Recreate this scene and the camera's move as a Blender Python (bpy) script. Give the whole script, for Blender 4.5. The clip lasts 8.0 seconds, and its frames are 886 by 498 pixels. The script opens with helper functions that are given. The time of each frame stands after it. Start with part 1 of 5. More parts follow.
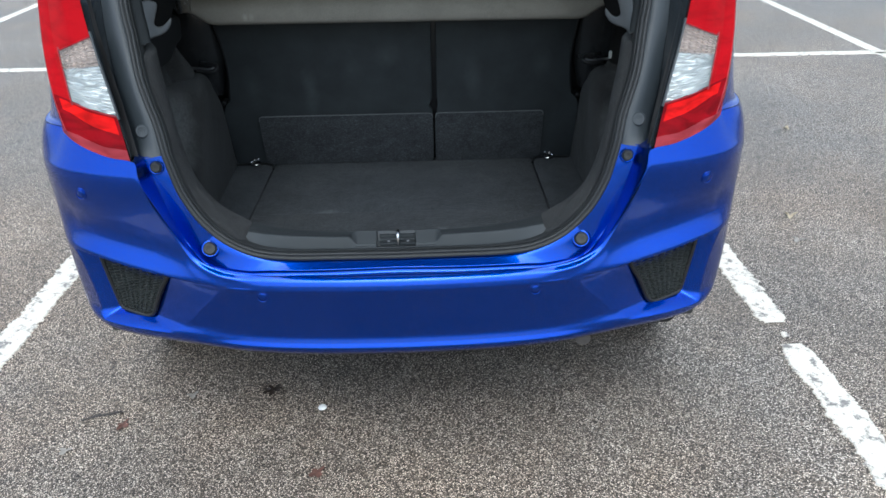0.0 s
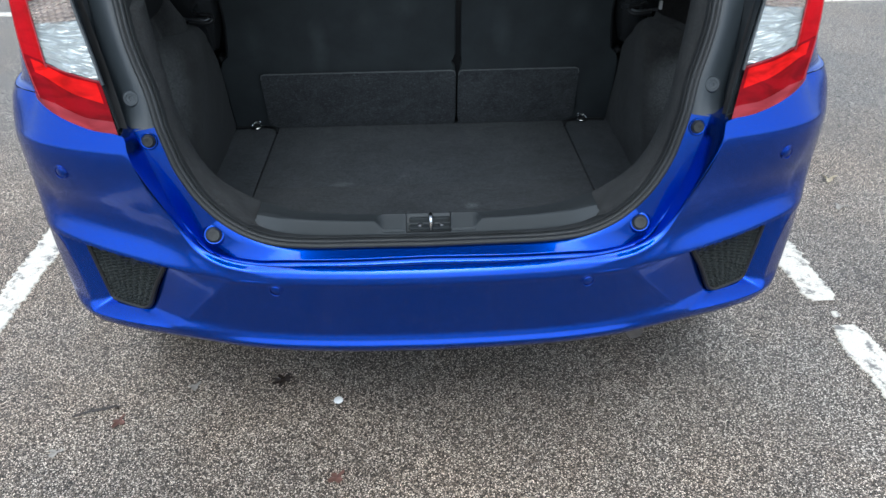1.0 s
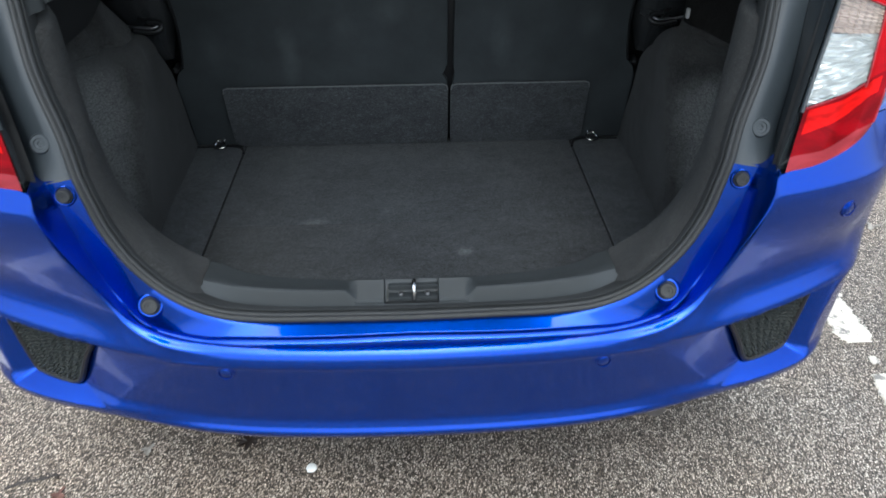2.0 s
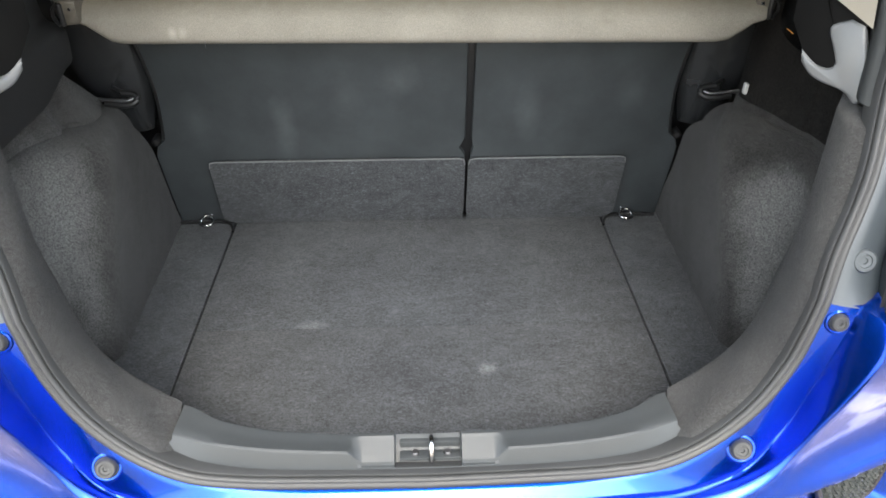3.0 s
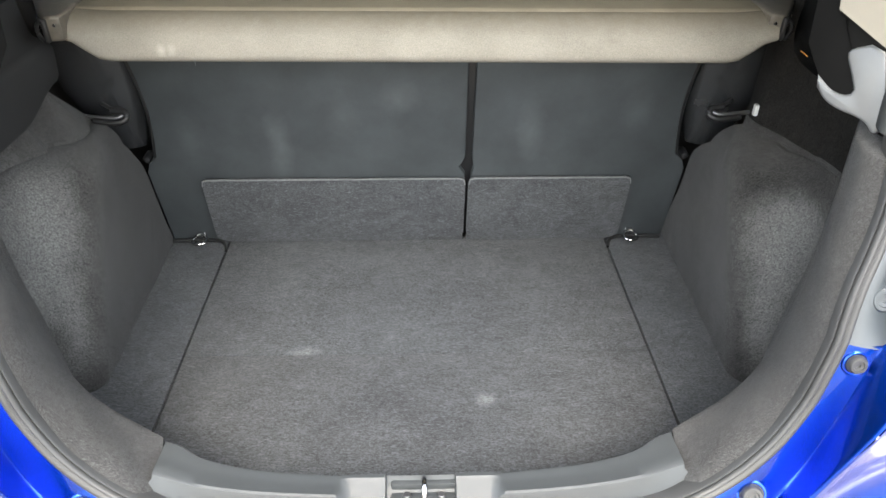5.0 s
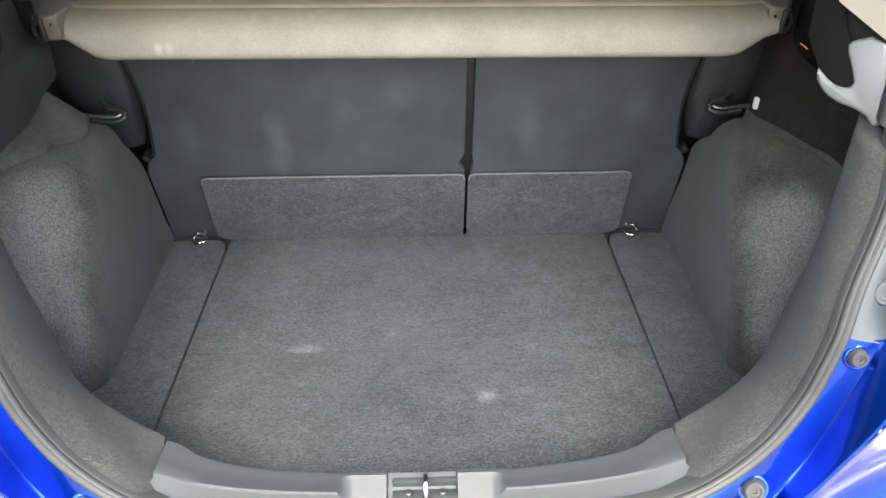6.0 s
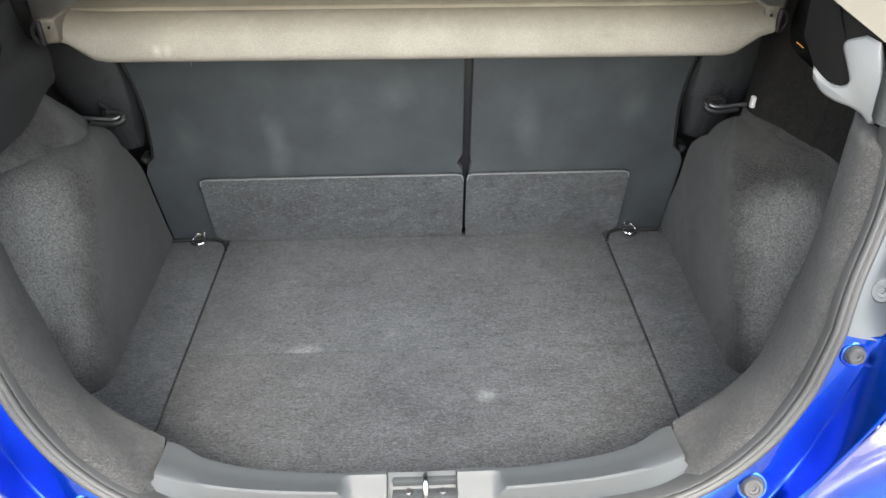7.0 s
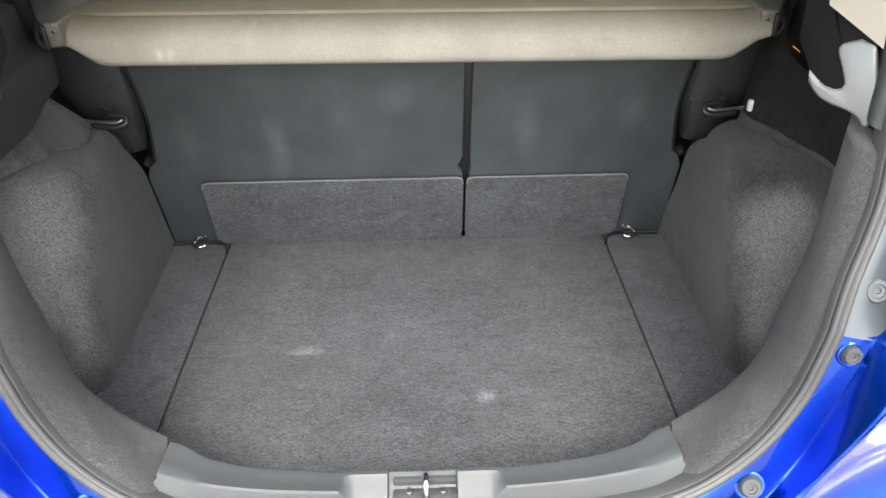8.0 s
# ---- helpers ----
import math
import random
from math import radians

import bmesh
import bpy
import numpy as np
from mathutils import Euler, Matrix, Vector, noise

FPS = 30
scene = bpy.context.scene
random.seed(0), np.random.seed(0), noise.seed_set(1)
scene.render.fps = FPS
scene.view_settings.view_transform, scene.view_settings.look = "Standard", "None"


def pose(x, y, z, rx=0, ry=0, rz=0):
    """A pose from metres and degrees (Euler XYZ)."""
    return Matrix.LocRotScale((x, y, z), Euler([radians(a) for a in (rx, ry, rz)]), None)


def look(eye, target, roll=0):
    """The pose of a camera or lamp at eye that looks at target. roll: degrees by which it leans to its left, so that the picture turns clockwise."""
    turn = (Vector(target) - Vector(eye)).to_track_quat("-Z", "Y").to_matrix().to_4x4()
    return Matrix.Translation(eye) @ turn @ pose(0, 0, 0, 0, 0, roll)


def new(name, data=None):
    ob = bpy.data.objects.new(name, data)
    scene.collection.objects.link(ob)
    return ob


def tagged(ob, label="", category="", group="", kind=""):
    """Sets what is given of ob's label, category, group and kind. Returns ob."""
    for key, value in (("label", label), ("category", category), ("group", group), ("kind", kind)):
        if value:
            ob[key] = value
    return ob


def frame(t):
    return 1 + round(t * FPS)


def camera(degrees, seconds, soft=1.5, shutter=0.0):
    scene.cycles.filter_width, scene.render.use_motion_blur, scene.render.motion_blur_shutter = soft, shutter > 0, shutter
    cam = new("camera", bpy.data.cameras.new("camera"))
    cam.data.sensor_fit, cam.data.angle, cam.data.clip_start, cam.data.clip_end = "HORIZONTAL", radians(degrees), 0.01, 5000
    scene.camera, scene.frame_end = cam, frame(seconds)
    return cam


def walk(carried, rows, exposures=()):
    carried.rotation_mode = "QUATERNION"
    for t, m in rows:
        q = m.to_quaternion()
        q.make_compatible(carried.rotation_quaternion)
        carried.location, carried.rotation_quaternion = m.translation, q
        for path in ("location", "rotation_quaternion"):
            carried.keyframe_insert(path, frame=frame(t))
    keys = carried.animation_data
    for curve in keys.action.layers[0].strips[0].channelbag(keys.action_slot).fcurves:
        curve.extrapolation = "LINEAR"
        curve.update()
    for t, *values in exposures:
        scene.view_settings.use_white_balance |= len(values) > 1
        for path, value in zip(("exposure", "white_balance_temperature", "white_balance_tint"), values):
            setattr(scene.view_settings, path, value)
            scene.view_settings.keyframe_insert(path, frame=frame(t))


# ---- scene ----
cam = camera(63.5, 8.0, shutter=0.35)
PATH = [
    (0, (0.077, -1.432, 1.379), (0.108, 0.324, 0.422), -1.1),
    (0.5, (0.031, -1.31, 1.358), (0.074, 0.409, 0.337), -1.0),
    (1, (-0.018, -1.204, 1.346), (0.039, 0.475, 0.262), -0.7),
    (1.2, (-0.022, -1.161, 1.343), (0.035, 0.506, 0.239), -0.7),
    (2.3, (0.019, -0.795, 1.351), (0.084, 0.842, 0.204), -0.2),
    (2.5, (0.011, -0.731, 1.362), (0.074, 0.913, 0.224), -0.2),
    (3, (-0.01, -0.617, 1.375), (0.054, 1.04, 0.257), 0.1),
    (3.5, (0.009, -0.579, 1.381), (0.076, 1.088, 0.278), 0.4),
    (4, (0.007, -0.571, 1.382), (0.071, 1.1, 0.285), 0.6),
    (4.5, (0.002, -0.565, 1.375), (0.06, 1.106, 0.278), 0.6),
    (6, (0.006, -0.558, 1.375), (0.054, 1.104, 0.264), -0.2),
    (6.5, (0.007, -0.562, 1.375), (0.055, 1.101, 0.265), -0.4),
    (7, (0.007, -0.561, 1.377), (0.057, 1.101, 0.266), -0.5),
    (7.5, (0.008, -0.565, 1.378), (0.057, 1.1, 0.271), -0.5),
    (8, (0.006, -0.571, 1.379), (0.057, 1.098, 0.278), -0.5),
]
walk(
    cam,
    [(t, look(eye, target, roll)) for t, eye, target, roll in PATH],
    exposures=[
        (0.0, 0.78, 5720, 1), (1.2, 0.74, 5720, 1), (2.3, 1.40, 6100, 2), (2.6, 1.94, 6300, 3), (2.9, 2.60, 6750, 6), (3.2, 2.98, 6920, 7),
        (3.6, 3.12, 6960, 7), (4.5, 3.22, 6960, 7), (8.0, 3.26, 6960, 7)],
)

# ---- sky and sun: bright overcast ----
world = bpy.data.worlds.new("overcast_sky")
scene.world = world
world.use_nodes = True
wn, wl = world.node_tree.nodes, world.node_tree.links
sky = wn.new("ShaderNodeTexSky")
sky.sky_type, sky.sun_disc = "NISHITA", False
sky.sun_elevation, sky.sun_rotation = radians(64), radians(180)
sky.air_density, sky.dust_density = 1.0, 4.0
pale = wn.new("ShaderNodeHueSaturation")
pale.inputs["Saturation"].default_value = 0.62
wl.new(sky.outputs[0], pale.inputs["Color"])
wl.new(pale.outputs[0], wn["Background"].inputs["Color"])
wn["Background"].inputs["Strength"].default_value = 0.22
sun = new("sun", bpy.data.lights.new("sun", "SUN"))
sun.data.energy, sun.data.angle, sun.data.color = 0.7, radians(60), (1.0, 0.94, 0.86)
sun.matrix_world = look((0.0, -3.3, 6.9), (0, 0, 0))


# ---- materials ----
def shader(name):
    m = bpy.data.materials.new(name)
    m.use_nodes = True
    nodes, links = m.node_tree.nodes, m.node_tree.links
    return m, nodes, links, nodes["Principled BSDF"]


def noise_tex(nodes, links, scale, detail=4.0, coords="Object", rough=0.6):
    tc = nodes.new("ShaderNodeTexCoord")
    n = nodes.new("ShaderNodeTexNoise")
    n.inputs["Scale"].default_value, n.inputs["Detail"].default_value = scale, detail
    n.inputs["Roughness"].default_value = rough
    links.new(tc.outputs[coords], n.inputs["Vector"])
    return n


def ramp(nodes, links, src, stops):
    r = nodes.new("ShaderNodeValToRGB")
    while len(r.color_ramp.elements) < len(stops):
        r.color_ramp.elements.new(0.5)
    for e, (p, c) in zip(r.color_ramp.elements, stops):
        e.position, e.color = p, (*c, 1)
    links.new(src, r.inputs["Fac"])
    return r


def mixed(nodes, links, fac, a, b, how="MIX"):
    m = nodes.new("ShaderNodeMix")
    m.data_type, m.blend_type = "RGBA", how
    for sock, val in ((m.inputs[0], fac), (m.inputs[6], a), (m.inputs[7], b)):
        if isinstance(val, (int, float)):
            sock.default_value = val
        elif isinstance(val, tuple):
            sock.default_value = (*val, 1)
        else:
            links.new(val, sock)
    return m.outputs[2]


def bumped(nodes, links, p, src, strength, distance):
    b = nodes.new("ShaderNodeBump")
    b.inputs["Strength"].default_value, b.inputs["Distance"].default_value = strength, distance
    links.new(src, b.inputs["Height"])
    links.new(b.outputs[0], p.inputs["Normal"])
    return b


def plain(name, color, rough, metal=0.0, vary=0.25, scale=18.0, bump=0.0, fine=400.0, coat=0.0, spec=0.5, scuffs=()):
    """A surface with broad and fine variation of its colour and gloss."""
    m, n, l, p = shader(name)
    broad, small = noise_tex(n, l, scale), noise_tex(n, l, fine, 2.0)
    dark = tuple(c * (1 - vary) for c in color)
    light = tuple(min(1, c * (1 + vary)) for c in color)
    c1 = ramp(n, l, broad.outputs[0], [(0.3, dark), (0.7, light)]).outputs[0]
    c2 = mixed(n, l, 0.25, c1, ramp(n, l, small.outputs[0], [(0.3, dark), (0.7, light)]).outputs[0])
    if scuffs:
        tc = n.new("ShaderNodeTexCoord")
        ragged = noise_tex(n, l, 24, 6.0, rough=0.7)
        for place, size, k in scuffs:
            c2 = rubbed(n, l, tc, ragged, c2, place, size, k, (0.2, 0.215, 0.22))
    l.new(c2, p.inputs["Base Color"])
    r = n.new("ShaderNodeMapRange")
    r.inputs["To Min"].default_value, r.inputs["To Max"].default_value = rough * 0.85, min(1, rough * 1.15)
    l.new(broad.outputs[0], r.inputs["Value"])
    l.new(r.outputs[0], p.inputs["Roughness"])
    p.inputs["Metallic"].default_value, p.inputs["Coat Weight"].default_value = metal, coat
    p.inputs["Specular IOR Level"].default_value = spec
    if bump:
        bumped(n, l, p, small.outputs[0], bump, 0.001)
    return m


def paint_blue():
    m, n, l, p = shader("blue_metallic_paint")
    flakes, broad = noise_tex(n, l, 2500, 1.0), noise_tex(n, l, 7, 3.0)
    c = ramp(n, l, flakes.outputs[0], [(0.35, (0.0, 0.030, 0.265)), (0.75, (0.0, 0.064, 0.50))]).outputs[0]
    dust = ramp(n, l, broad.outputs[0], [(0.35, (0.0, 0.0, 0.0)), (0.8, (0.006, 0.006, 0.006))]).outputs[0]
    l.new(mixed(n, l, dust, c, (0.12, 0.13, 0.16)), p.inputs["Base Color"])
    p.inputs["Metallic"].default_value, p.inputs["Roughness"].default_value = 0.95, 0.27
    p.inputs["Specular IOR Level"].default_value = 0.2
    p.inputs["Coat Weight"].default_value, p.inputs["Coat Roughness"].default_value = 0.55, 0.05
    p.inputs["Coat IOR"].default_value = 1.5
    return m


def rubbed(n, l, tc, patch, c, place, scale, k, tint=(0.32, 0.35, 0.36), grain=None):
    """A ragged-edged spot on the cloth: rubbed wear, and on the side felt painted light."""
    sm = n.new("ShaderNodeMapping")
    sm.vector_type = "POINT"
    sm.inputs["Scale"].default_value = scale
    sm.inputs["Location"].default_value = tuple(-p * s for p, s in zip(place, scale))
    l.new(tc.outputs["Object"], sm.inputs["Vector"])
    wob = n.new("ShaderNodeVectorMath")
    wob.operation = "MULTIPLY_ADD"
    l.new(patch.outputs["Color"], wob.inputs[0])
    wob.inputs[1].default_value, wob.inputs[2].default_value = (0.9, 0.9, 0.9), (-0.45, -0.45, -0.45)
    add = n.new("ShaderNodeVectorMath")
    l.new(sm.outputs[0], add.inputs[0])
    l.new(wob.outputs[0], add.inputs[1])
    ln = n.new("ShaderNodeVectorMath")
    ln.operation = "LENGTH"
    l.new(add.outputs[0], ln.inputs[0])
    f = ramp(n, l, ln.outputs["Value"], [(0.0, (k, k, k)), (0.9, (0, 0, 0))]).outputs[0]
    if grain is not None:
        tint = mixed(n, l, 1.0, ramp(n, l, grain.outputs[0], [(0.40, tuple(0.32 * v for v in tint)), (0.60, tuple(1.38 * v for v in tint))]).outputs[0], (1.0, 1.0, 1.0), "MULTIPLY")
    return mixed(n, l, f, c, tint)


def shelf_felt():
    """Warm grey felt with pale scuffs; shade along the top of the roll is painted brown."""
    m, n, l, p = shader("warm_grey_shelf_felt")
    tc = n.new("ShaderNodeTexCoord")
    broad, small, ragged = noise_tex(n, l, 10), noise_tex(n, l, 650, 3.0), noise_tex(n, l, 60, 8.0, rough=0.75)
    c = ramp(n, l, broad.outputs[0], [(0.3, (0.142, 0.131, 0.11)), (0.7, (0.185, 0.172, 0.147))]).outputs[0]
    c = mixed(n, l, 0.3, c, ramp(n, l, small.outputs[0], [(0.35, (0.09, 0.082, 0.068)), (0.65, (0.25, 0.235, 0.205))]).outputs[0])
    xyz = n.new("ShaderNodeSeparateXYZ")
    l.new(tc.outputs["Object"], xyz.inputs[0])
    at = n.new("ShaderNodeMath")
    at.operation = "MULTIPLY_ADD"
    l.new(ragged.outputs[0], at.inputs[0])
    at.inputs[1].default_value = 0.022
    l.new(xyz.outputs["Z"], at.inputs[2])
    # The brown towards the top puts the roll's upper shade into the colour.
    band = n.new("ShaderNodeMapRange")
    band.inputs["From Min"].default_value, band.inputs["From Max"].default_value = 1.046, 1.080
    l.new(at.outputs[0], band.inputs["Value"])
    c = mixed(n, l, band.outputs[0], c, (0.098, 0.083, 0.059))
    for x, k in ((-0.405, 0.34), (-0.388, 0.22)):
        c = rubbed(n, l, tc, ragged, c, (x, 0.556, 1.016), (95, 20, 75), k, (0.42, 0.4, 0.36))
    c = rubbed(n, l, tc, ragged, c, (0.30, 0.556, 1.03), (40, 20, 120), 0.4, (0.1, 0.09, 0.07))
    l.new(c, p.inputs["Base Color"])
    p.inputs["Roughness"].default_value, p.inputs["Specular IOR Level"].default_value = 0.92, 0.2
    bumped(n, l, p, small.outputs[0], 0.5, 0.001)
    return m


def carpet(name, a, b, blotches=(), size=225, sheen=0.1):
    """Needle felt: short tangled fibres, brushed patches, a few rubbed pale spots; painted light on the sides."""
    m, n, l, p = shader(name)
    tc = n.new("ShaderNodeTexCoord")
    mp = n.new("ShaderNodeMapping")
    mp.inputs["Scale"].default_value, mp.inputs["Rotation"].default_value = (1, 1.7, 1), (0, 0, 0.5)
    l.new(tc.outputs["Object"], mp.inputs["Vector"])
    fib = n.new("ShaderNodeTexNoise")
    fib.inputs["Scale"].default_value, fib.inputs["Detail"].default_value = size, 9.0
    fib.inputs["Roughness"].default_value, fib.inputs["Distortion"].default_value = 0.8, 0.8
    l.new(mp.outputs[0], fib.inputs["Vector"])
    patch = noise_tex(n, l, 9, 5.0, rough=0.65)
    lay = n.new("ShaderNodeMapping")
    lay.inputs["Scale"].default_value, lay.inputs["Rotation"].default_value = (10, 22, 13), (0.3, 0.2, 0.7)
    l.new(tc.outputs["Object"], lay.inputs["Vector"])
    nap = n.new("ShaderNodeTexNoise")
    nap.inputs["Scale"].default_value, nap.inputs["Detail"].default_value, nap.inputs["Roughness"].default_value = 1.4, 7.0, 0.7
    nap.inputs["Distortion"].default_value = 1.8
    l.new(lay.outputs[0], nap.inputs["Vector"])
    c = ramp(n, l, fib.outputs[0], [(0.42, a), (0.58, b)]).outputs[0]
    shade = ramp(n, l, patch.outputs[0], [(0.3, (0.73, 0.73, 0.745)), (0.7, (1.23, 1.23, 1.215))]).outputs[0]
    c = mixed(n, l, 1.0, c, shade, "MULTIPLY")
    c = mixed(n, l, 1.0, c, ramp(n, l, nap.outputs[0], [(0.3, (0.70, 0.70, 0.70)), (0.7, (1.26, 1.26, 1.26))]).outputs[0], "MULTIPLY")
    for turn in (0.75, -0.6, 1.5):
        hm = n.new("ShaderNodeMapping")
        hm.inputs["Scale"].default_value, hm.inputs["Rotation"].default_value = (110, 560, 300), (0.2 * turn, 0.15, turn)
        l.new(tc.outputs["Object"], hm.inputs["Vector"])
        hair = n.new("ShaderNodeTexNoise")
        hair.inputs["Scale"].default_value, hair.inputs["Detail"].default_value, hair.inputs["Distortion"].default_value = 1.0, 2.0, 1.2
        l.new(hm.outputs[0], hair.inputs["Vector"])
        c = mixed(n, l, ramp(n, l, hair.outputs[0], [(0.60, (0, 0, 0)), (0.72, (0.5, 0.5, 0.5))]).outputs[0], c, tuple(min(1.0, 2.1 * v) for v in b))
    for spot in blotches:
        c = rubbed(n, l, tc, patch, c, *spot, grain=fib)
    l.new(c, p.inputs["Base Color"])
    p.inputs["Roughness"].default_value = 0.95
    p.inputs["Specular IOR Level"].default_value = 2.0 * sheen
    p.inputs["Sheen Weight"].default_value, p.inputs["Sheen Roughness"].default_value = sheen, 0.5
    bumped(n, l, p, fib.outputs[0], 1.0, 0.003)
    return m


def asphalt():
    """Coarse macadam: pale and dark stone chips in bitumen, with broad stains."""
    m, n, l, p = shader("coarse_asphalt")
    tc = n.new("ShaderNodeTexCoord")
    v = n.new("ShaderNodeTexVoronoi")
    v.inputs["Scale"].default_value, v.inputs["Randomness"].default_value = 330, 1.0
    l.new(tc.outputs["Object"], v.inputs["Vector"])
    bw = n.new("ShaderNodeSeparateColor")
    l.new(v.outputs["Color"], bw.inputs[0])
    chip = ramp(n, l, bw.outputs[0], [(0.0, (0.032, 0.0258, 0.0187)), (0.42, (0.146, 0.115, 0.086)), (0.72, (0.475, 0.403, 0.328)), (1.0, (1.0, 0.89, 0.75))]).outputs[0]
    gap = ramp(n, l, v.outputs["Distance"], [(0.28, (1.15, 1.15, 1.15)), (0.58, (0.22, 0.22, 0.22))]).outputs[0]
    c = mixed(n, l, 1.0, chip, gap, "MULTIPLY")
    broad = noise_tex(n, l, 1.3, 6.0)
    tone = ramp(n, l, broad.outputs[0], [(0.3, (0.72, 0.7, 0.68)), (0.7, (1.2, 1.2, 1.2))]).outputs[0]
    c = mixed(n, l, 1.0, c, tone, "MULTIPLY")
    dirt = noise_tex(n, l, 0.55, 5.0, rough=0.7)
    c = mixed(n, l, 1.0, c, ramp(n, l, dirt.outputs[0], [(0.38, (0.95, 0.98, 1.03)), (0.62, (1.05, 0.98, 0.92))]).outputs[0], "MULTIPLY")
    l.new(c, p.inputs["Base Color"])
    wet = ramp(n, l, broad.outputs[0], [(0.3, (0.36, 0.36, 0.36)), (0.65, (0.5, 0.5, 0.5))]).outputs[0]
    l.new(wet, p.inputs["Roughness"])
    p.inputs["Specular IOR Level"].default_value = 0.3
    inv = n.new("ShaderNodeMath")
    inv.operation = "SUBTRACT"
    inv.inputs[0].default_value = 1.0
    l.new(v.outputs["Distance"], inv.inputs[1])
    bumped(n, l, p, inv.outputs[0], 0.7, 0.003)
    return m


def line_paint():
    m, n, l, p = shader("worn_white_line_paint")
    worn, fine = noise_tex(n, l, 22, 8.0, rough=0.75), noise_tex(n, l, 220, 3.0)
    c = ramp(n, l, fine.outputs[0], [(0.3, (0.45, 0.415, 0.355)), (0.6, (0.60, 0.56, 0.485))]).outputs[0]
    f = ramp(n, l, worn.outputs[0], [(0.39, (1, 1, 1)), (0.47, (0, 0, 0))]).outputs[0]
    l.new(mixed(n, l, f, c, (0.16, 0.15, 0.14)), p.inputs["Base Color"])
    p.inputs["Roughness"].default_value = 0.75
    bumped(n, l, p, fine.outputs[0], 0.6, 0.002)
    return m


def lens_red(name, color, deep=0.45):
    """Moulded red plastic: darker and lighter streaks of the chambers behind it, under a thin gloss."""
    m, n, l, p = shader(name)
    tc = n.new("ShaderNodeTexCoord")
    mp = n.new("ShaderNodeMapping")
    mp.inputs["Scale"].default_value, mp.inputs["Rotation"].default_value = (14, 9, 34), (0.0, 0.35, 0.0)
    l.new(tc.outputs["Object"], mp.inputs["Vector"])
    w = n.new("ShaderNodeTexNoise")
    w.inputs["Scale"].default_value, w.inputs["Detail"].default_value, w.inputs["Distortion"].default_value = 1.0, 3.0, 0.8
    l.new(mp.outputs[0], w.inputs["Vector"])
    c = ramp(n, l, w.outputs[0], [(0.36, tuple(k * deep for k in color)), (0.6, color)]).outputs[0]
    l.new(c, p.inputs["Base Color"])
    p.inputs["Roughness"].default_value = 0.25
    p.inputs["Specular IOR Level"].default_value = 0.02
    p.inputs["Coat Weight"].default_value, p.inputs["Coat Roughness"].default_value = 0.10, 0.02
    return m


def glass(name, color, rough=0.0):
    m, n, l, p = shader(name)
    p.inputs["Base Color"].default_value = (*color, 1)
    p.inputs["Transmission Weight"].default_value = 1.0
    p.inputs["Roughness"].default_value, p.inputs["IOR"].default_value = rough, 1.45
    return m


BLUE = paint_blue()
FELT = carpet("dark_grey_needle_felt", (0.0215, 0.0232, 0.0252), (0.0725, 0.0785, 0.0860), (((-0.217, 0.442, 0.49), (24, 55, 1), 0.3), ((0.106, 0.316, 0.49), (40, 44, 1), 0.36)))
# Light on the arches' rear faces is painted as pale spots over a darkened base.
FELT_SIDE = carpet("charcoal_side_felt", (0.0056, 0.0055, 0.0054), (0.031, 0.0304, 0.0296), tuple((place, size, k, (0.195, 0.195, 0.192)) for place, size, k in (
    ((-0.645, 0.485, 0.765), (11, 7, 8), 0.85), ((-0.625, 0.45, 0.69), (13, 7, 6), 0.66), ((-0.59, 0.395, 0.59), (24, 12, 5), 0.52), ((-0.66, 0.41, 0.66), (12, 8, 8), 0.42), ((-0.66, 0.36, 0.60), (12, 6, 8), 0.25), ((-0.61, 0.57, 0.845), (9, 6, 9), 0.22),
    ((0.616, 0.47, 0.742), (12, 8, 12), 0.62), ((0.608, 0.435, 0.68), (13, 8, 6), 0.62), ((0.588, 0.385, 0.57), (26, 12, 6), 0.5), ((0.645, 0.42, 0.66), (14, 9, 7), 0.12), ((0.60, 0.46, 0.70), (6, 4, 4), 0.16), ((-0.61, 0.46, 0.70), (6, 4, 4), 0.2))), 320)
FELT_FLAP = carpet("smooth_flap_felt", (0.024, 0.025, 0.026), (0.062, 0.066, 0.070), (), 330)
# Darker copy of the side felt: shade of the recess put into the colour.
FELT_UPPER = carpet("recess_shade_felt", (0.004, 0.0038, 0.0036), (0.0175, 0.0163, 0.0153), (), 320, 0.02)
# Same felt as the sides; its tone offsets the light that falls on the rim.
FELT_RIM = carpet("toned_rim_felt", (0.012, 0.0122, 0.0123), (0.046, 0.0465, 0.0468), (), 420)
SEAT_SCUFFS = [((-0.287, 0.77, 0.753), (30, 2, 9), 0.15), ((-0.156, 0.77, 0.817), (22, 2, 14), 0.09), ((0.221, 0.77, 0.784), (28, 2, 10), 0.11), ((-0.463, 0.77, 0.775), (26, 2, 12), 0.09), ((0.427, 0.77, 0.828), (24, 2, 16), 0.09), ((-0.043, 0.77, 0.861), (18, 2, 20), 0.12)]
SEAT_CLOTH = plain("slate_seat_back_cloth", (0.034, 0.0385, 0.0405), 0.8, vary=0.27, scale=11, bump=0.25, fine=900, spec=0.3, scuffs=SEAT_SCUFFS)
SEAT_SIDE = plain("black_seat_bolster_cover", (0.026, 0.027, 0.028), 0.26, vary=0.2, scale=9, bump=0.12, spec=1.0)
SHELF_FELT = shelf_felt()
SHELF_END = plain("dirty_brown_grey_plastic", (0.078, 0.069, 0.056), 0.45, vary=0.35, scale=60, bump=0.2, fine=700)
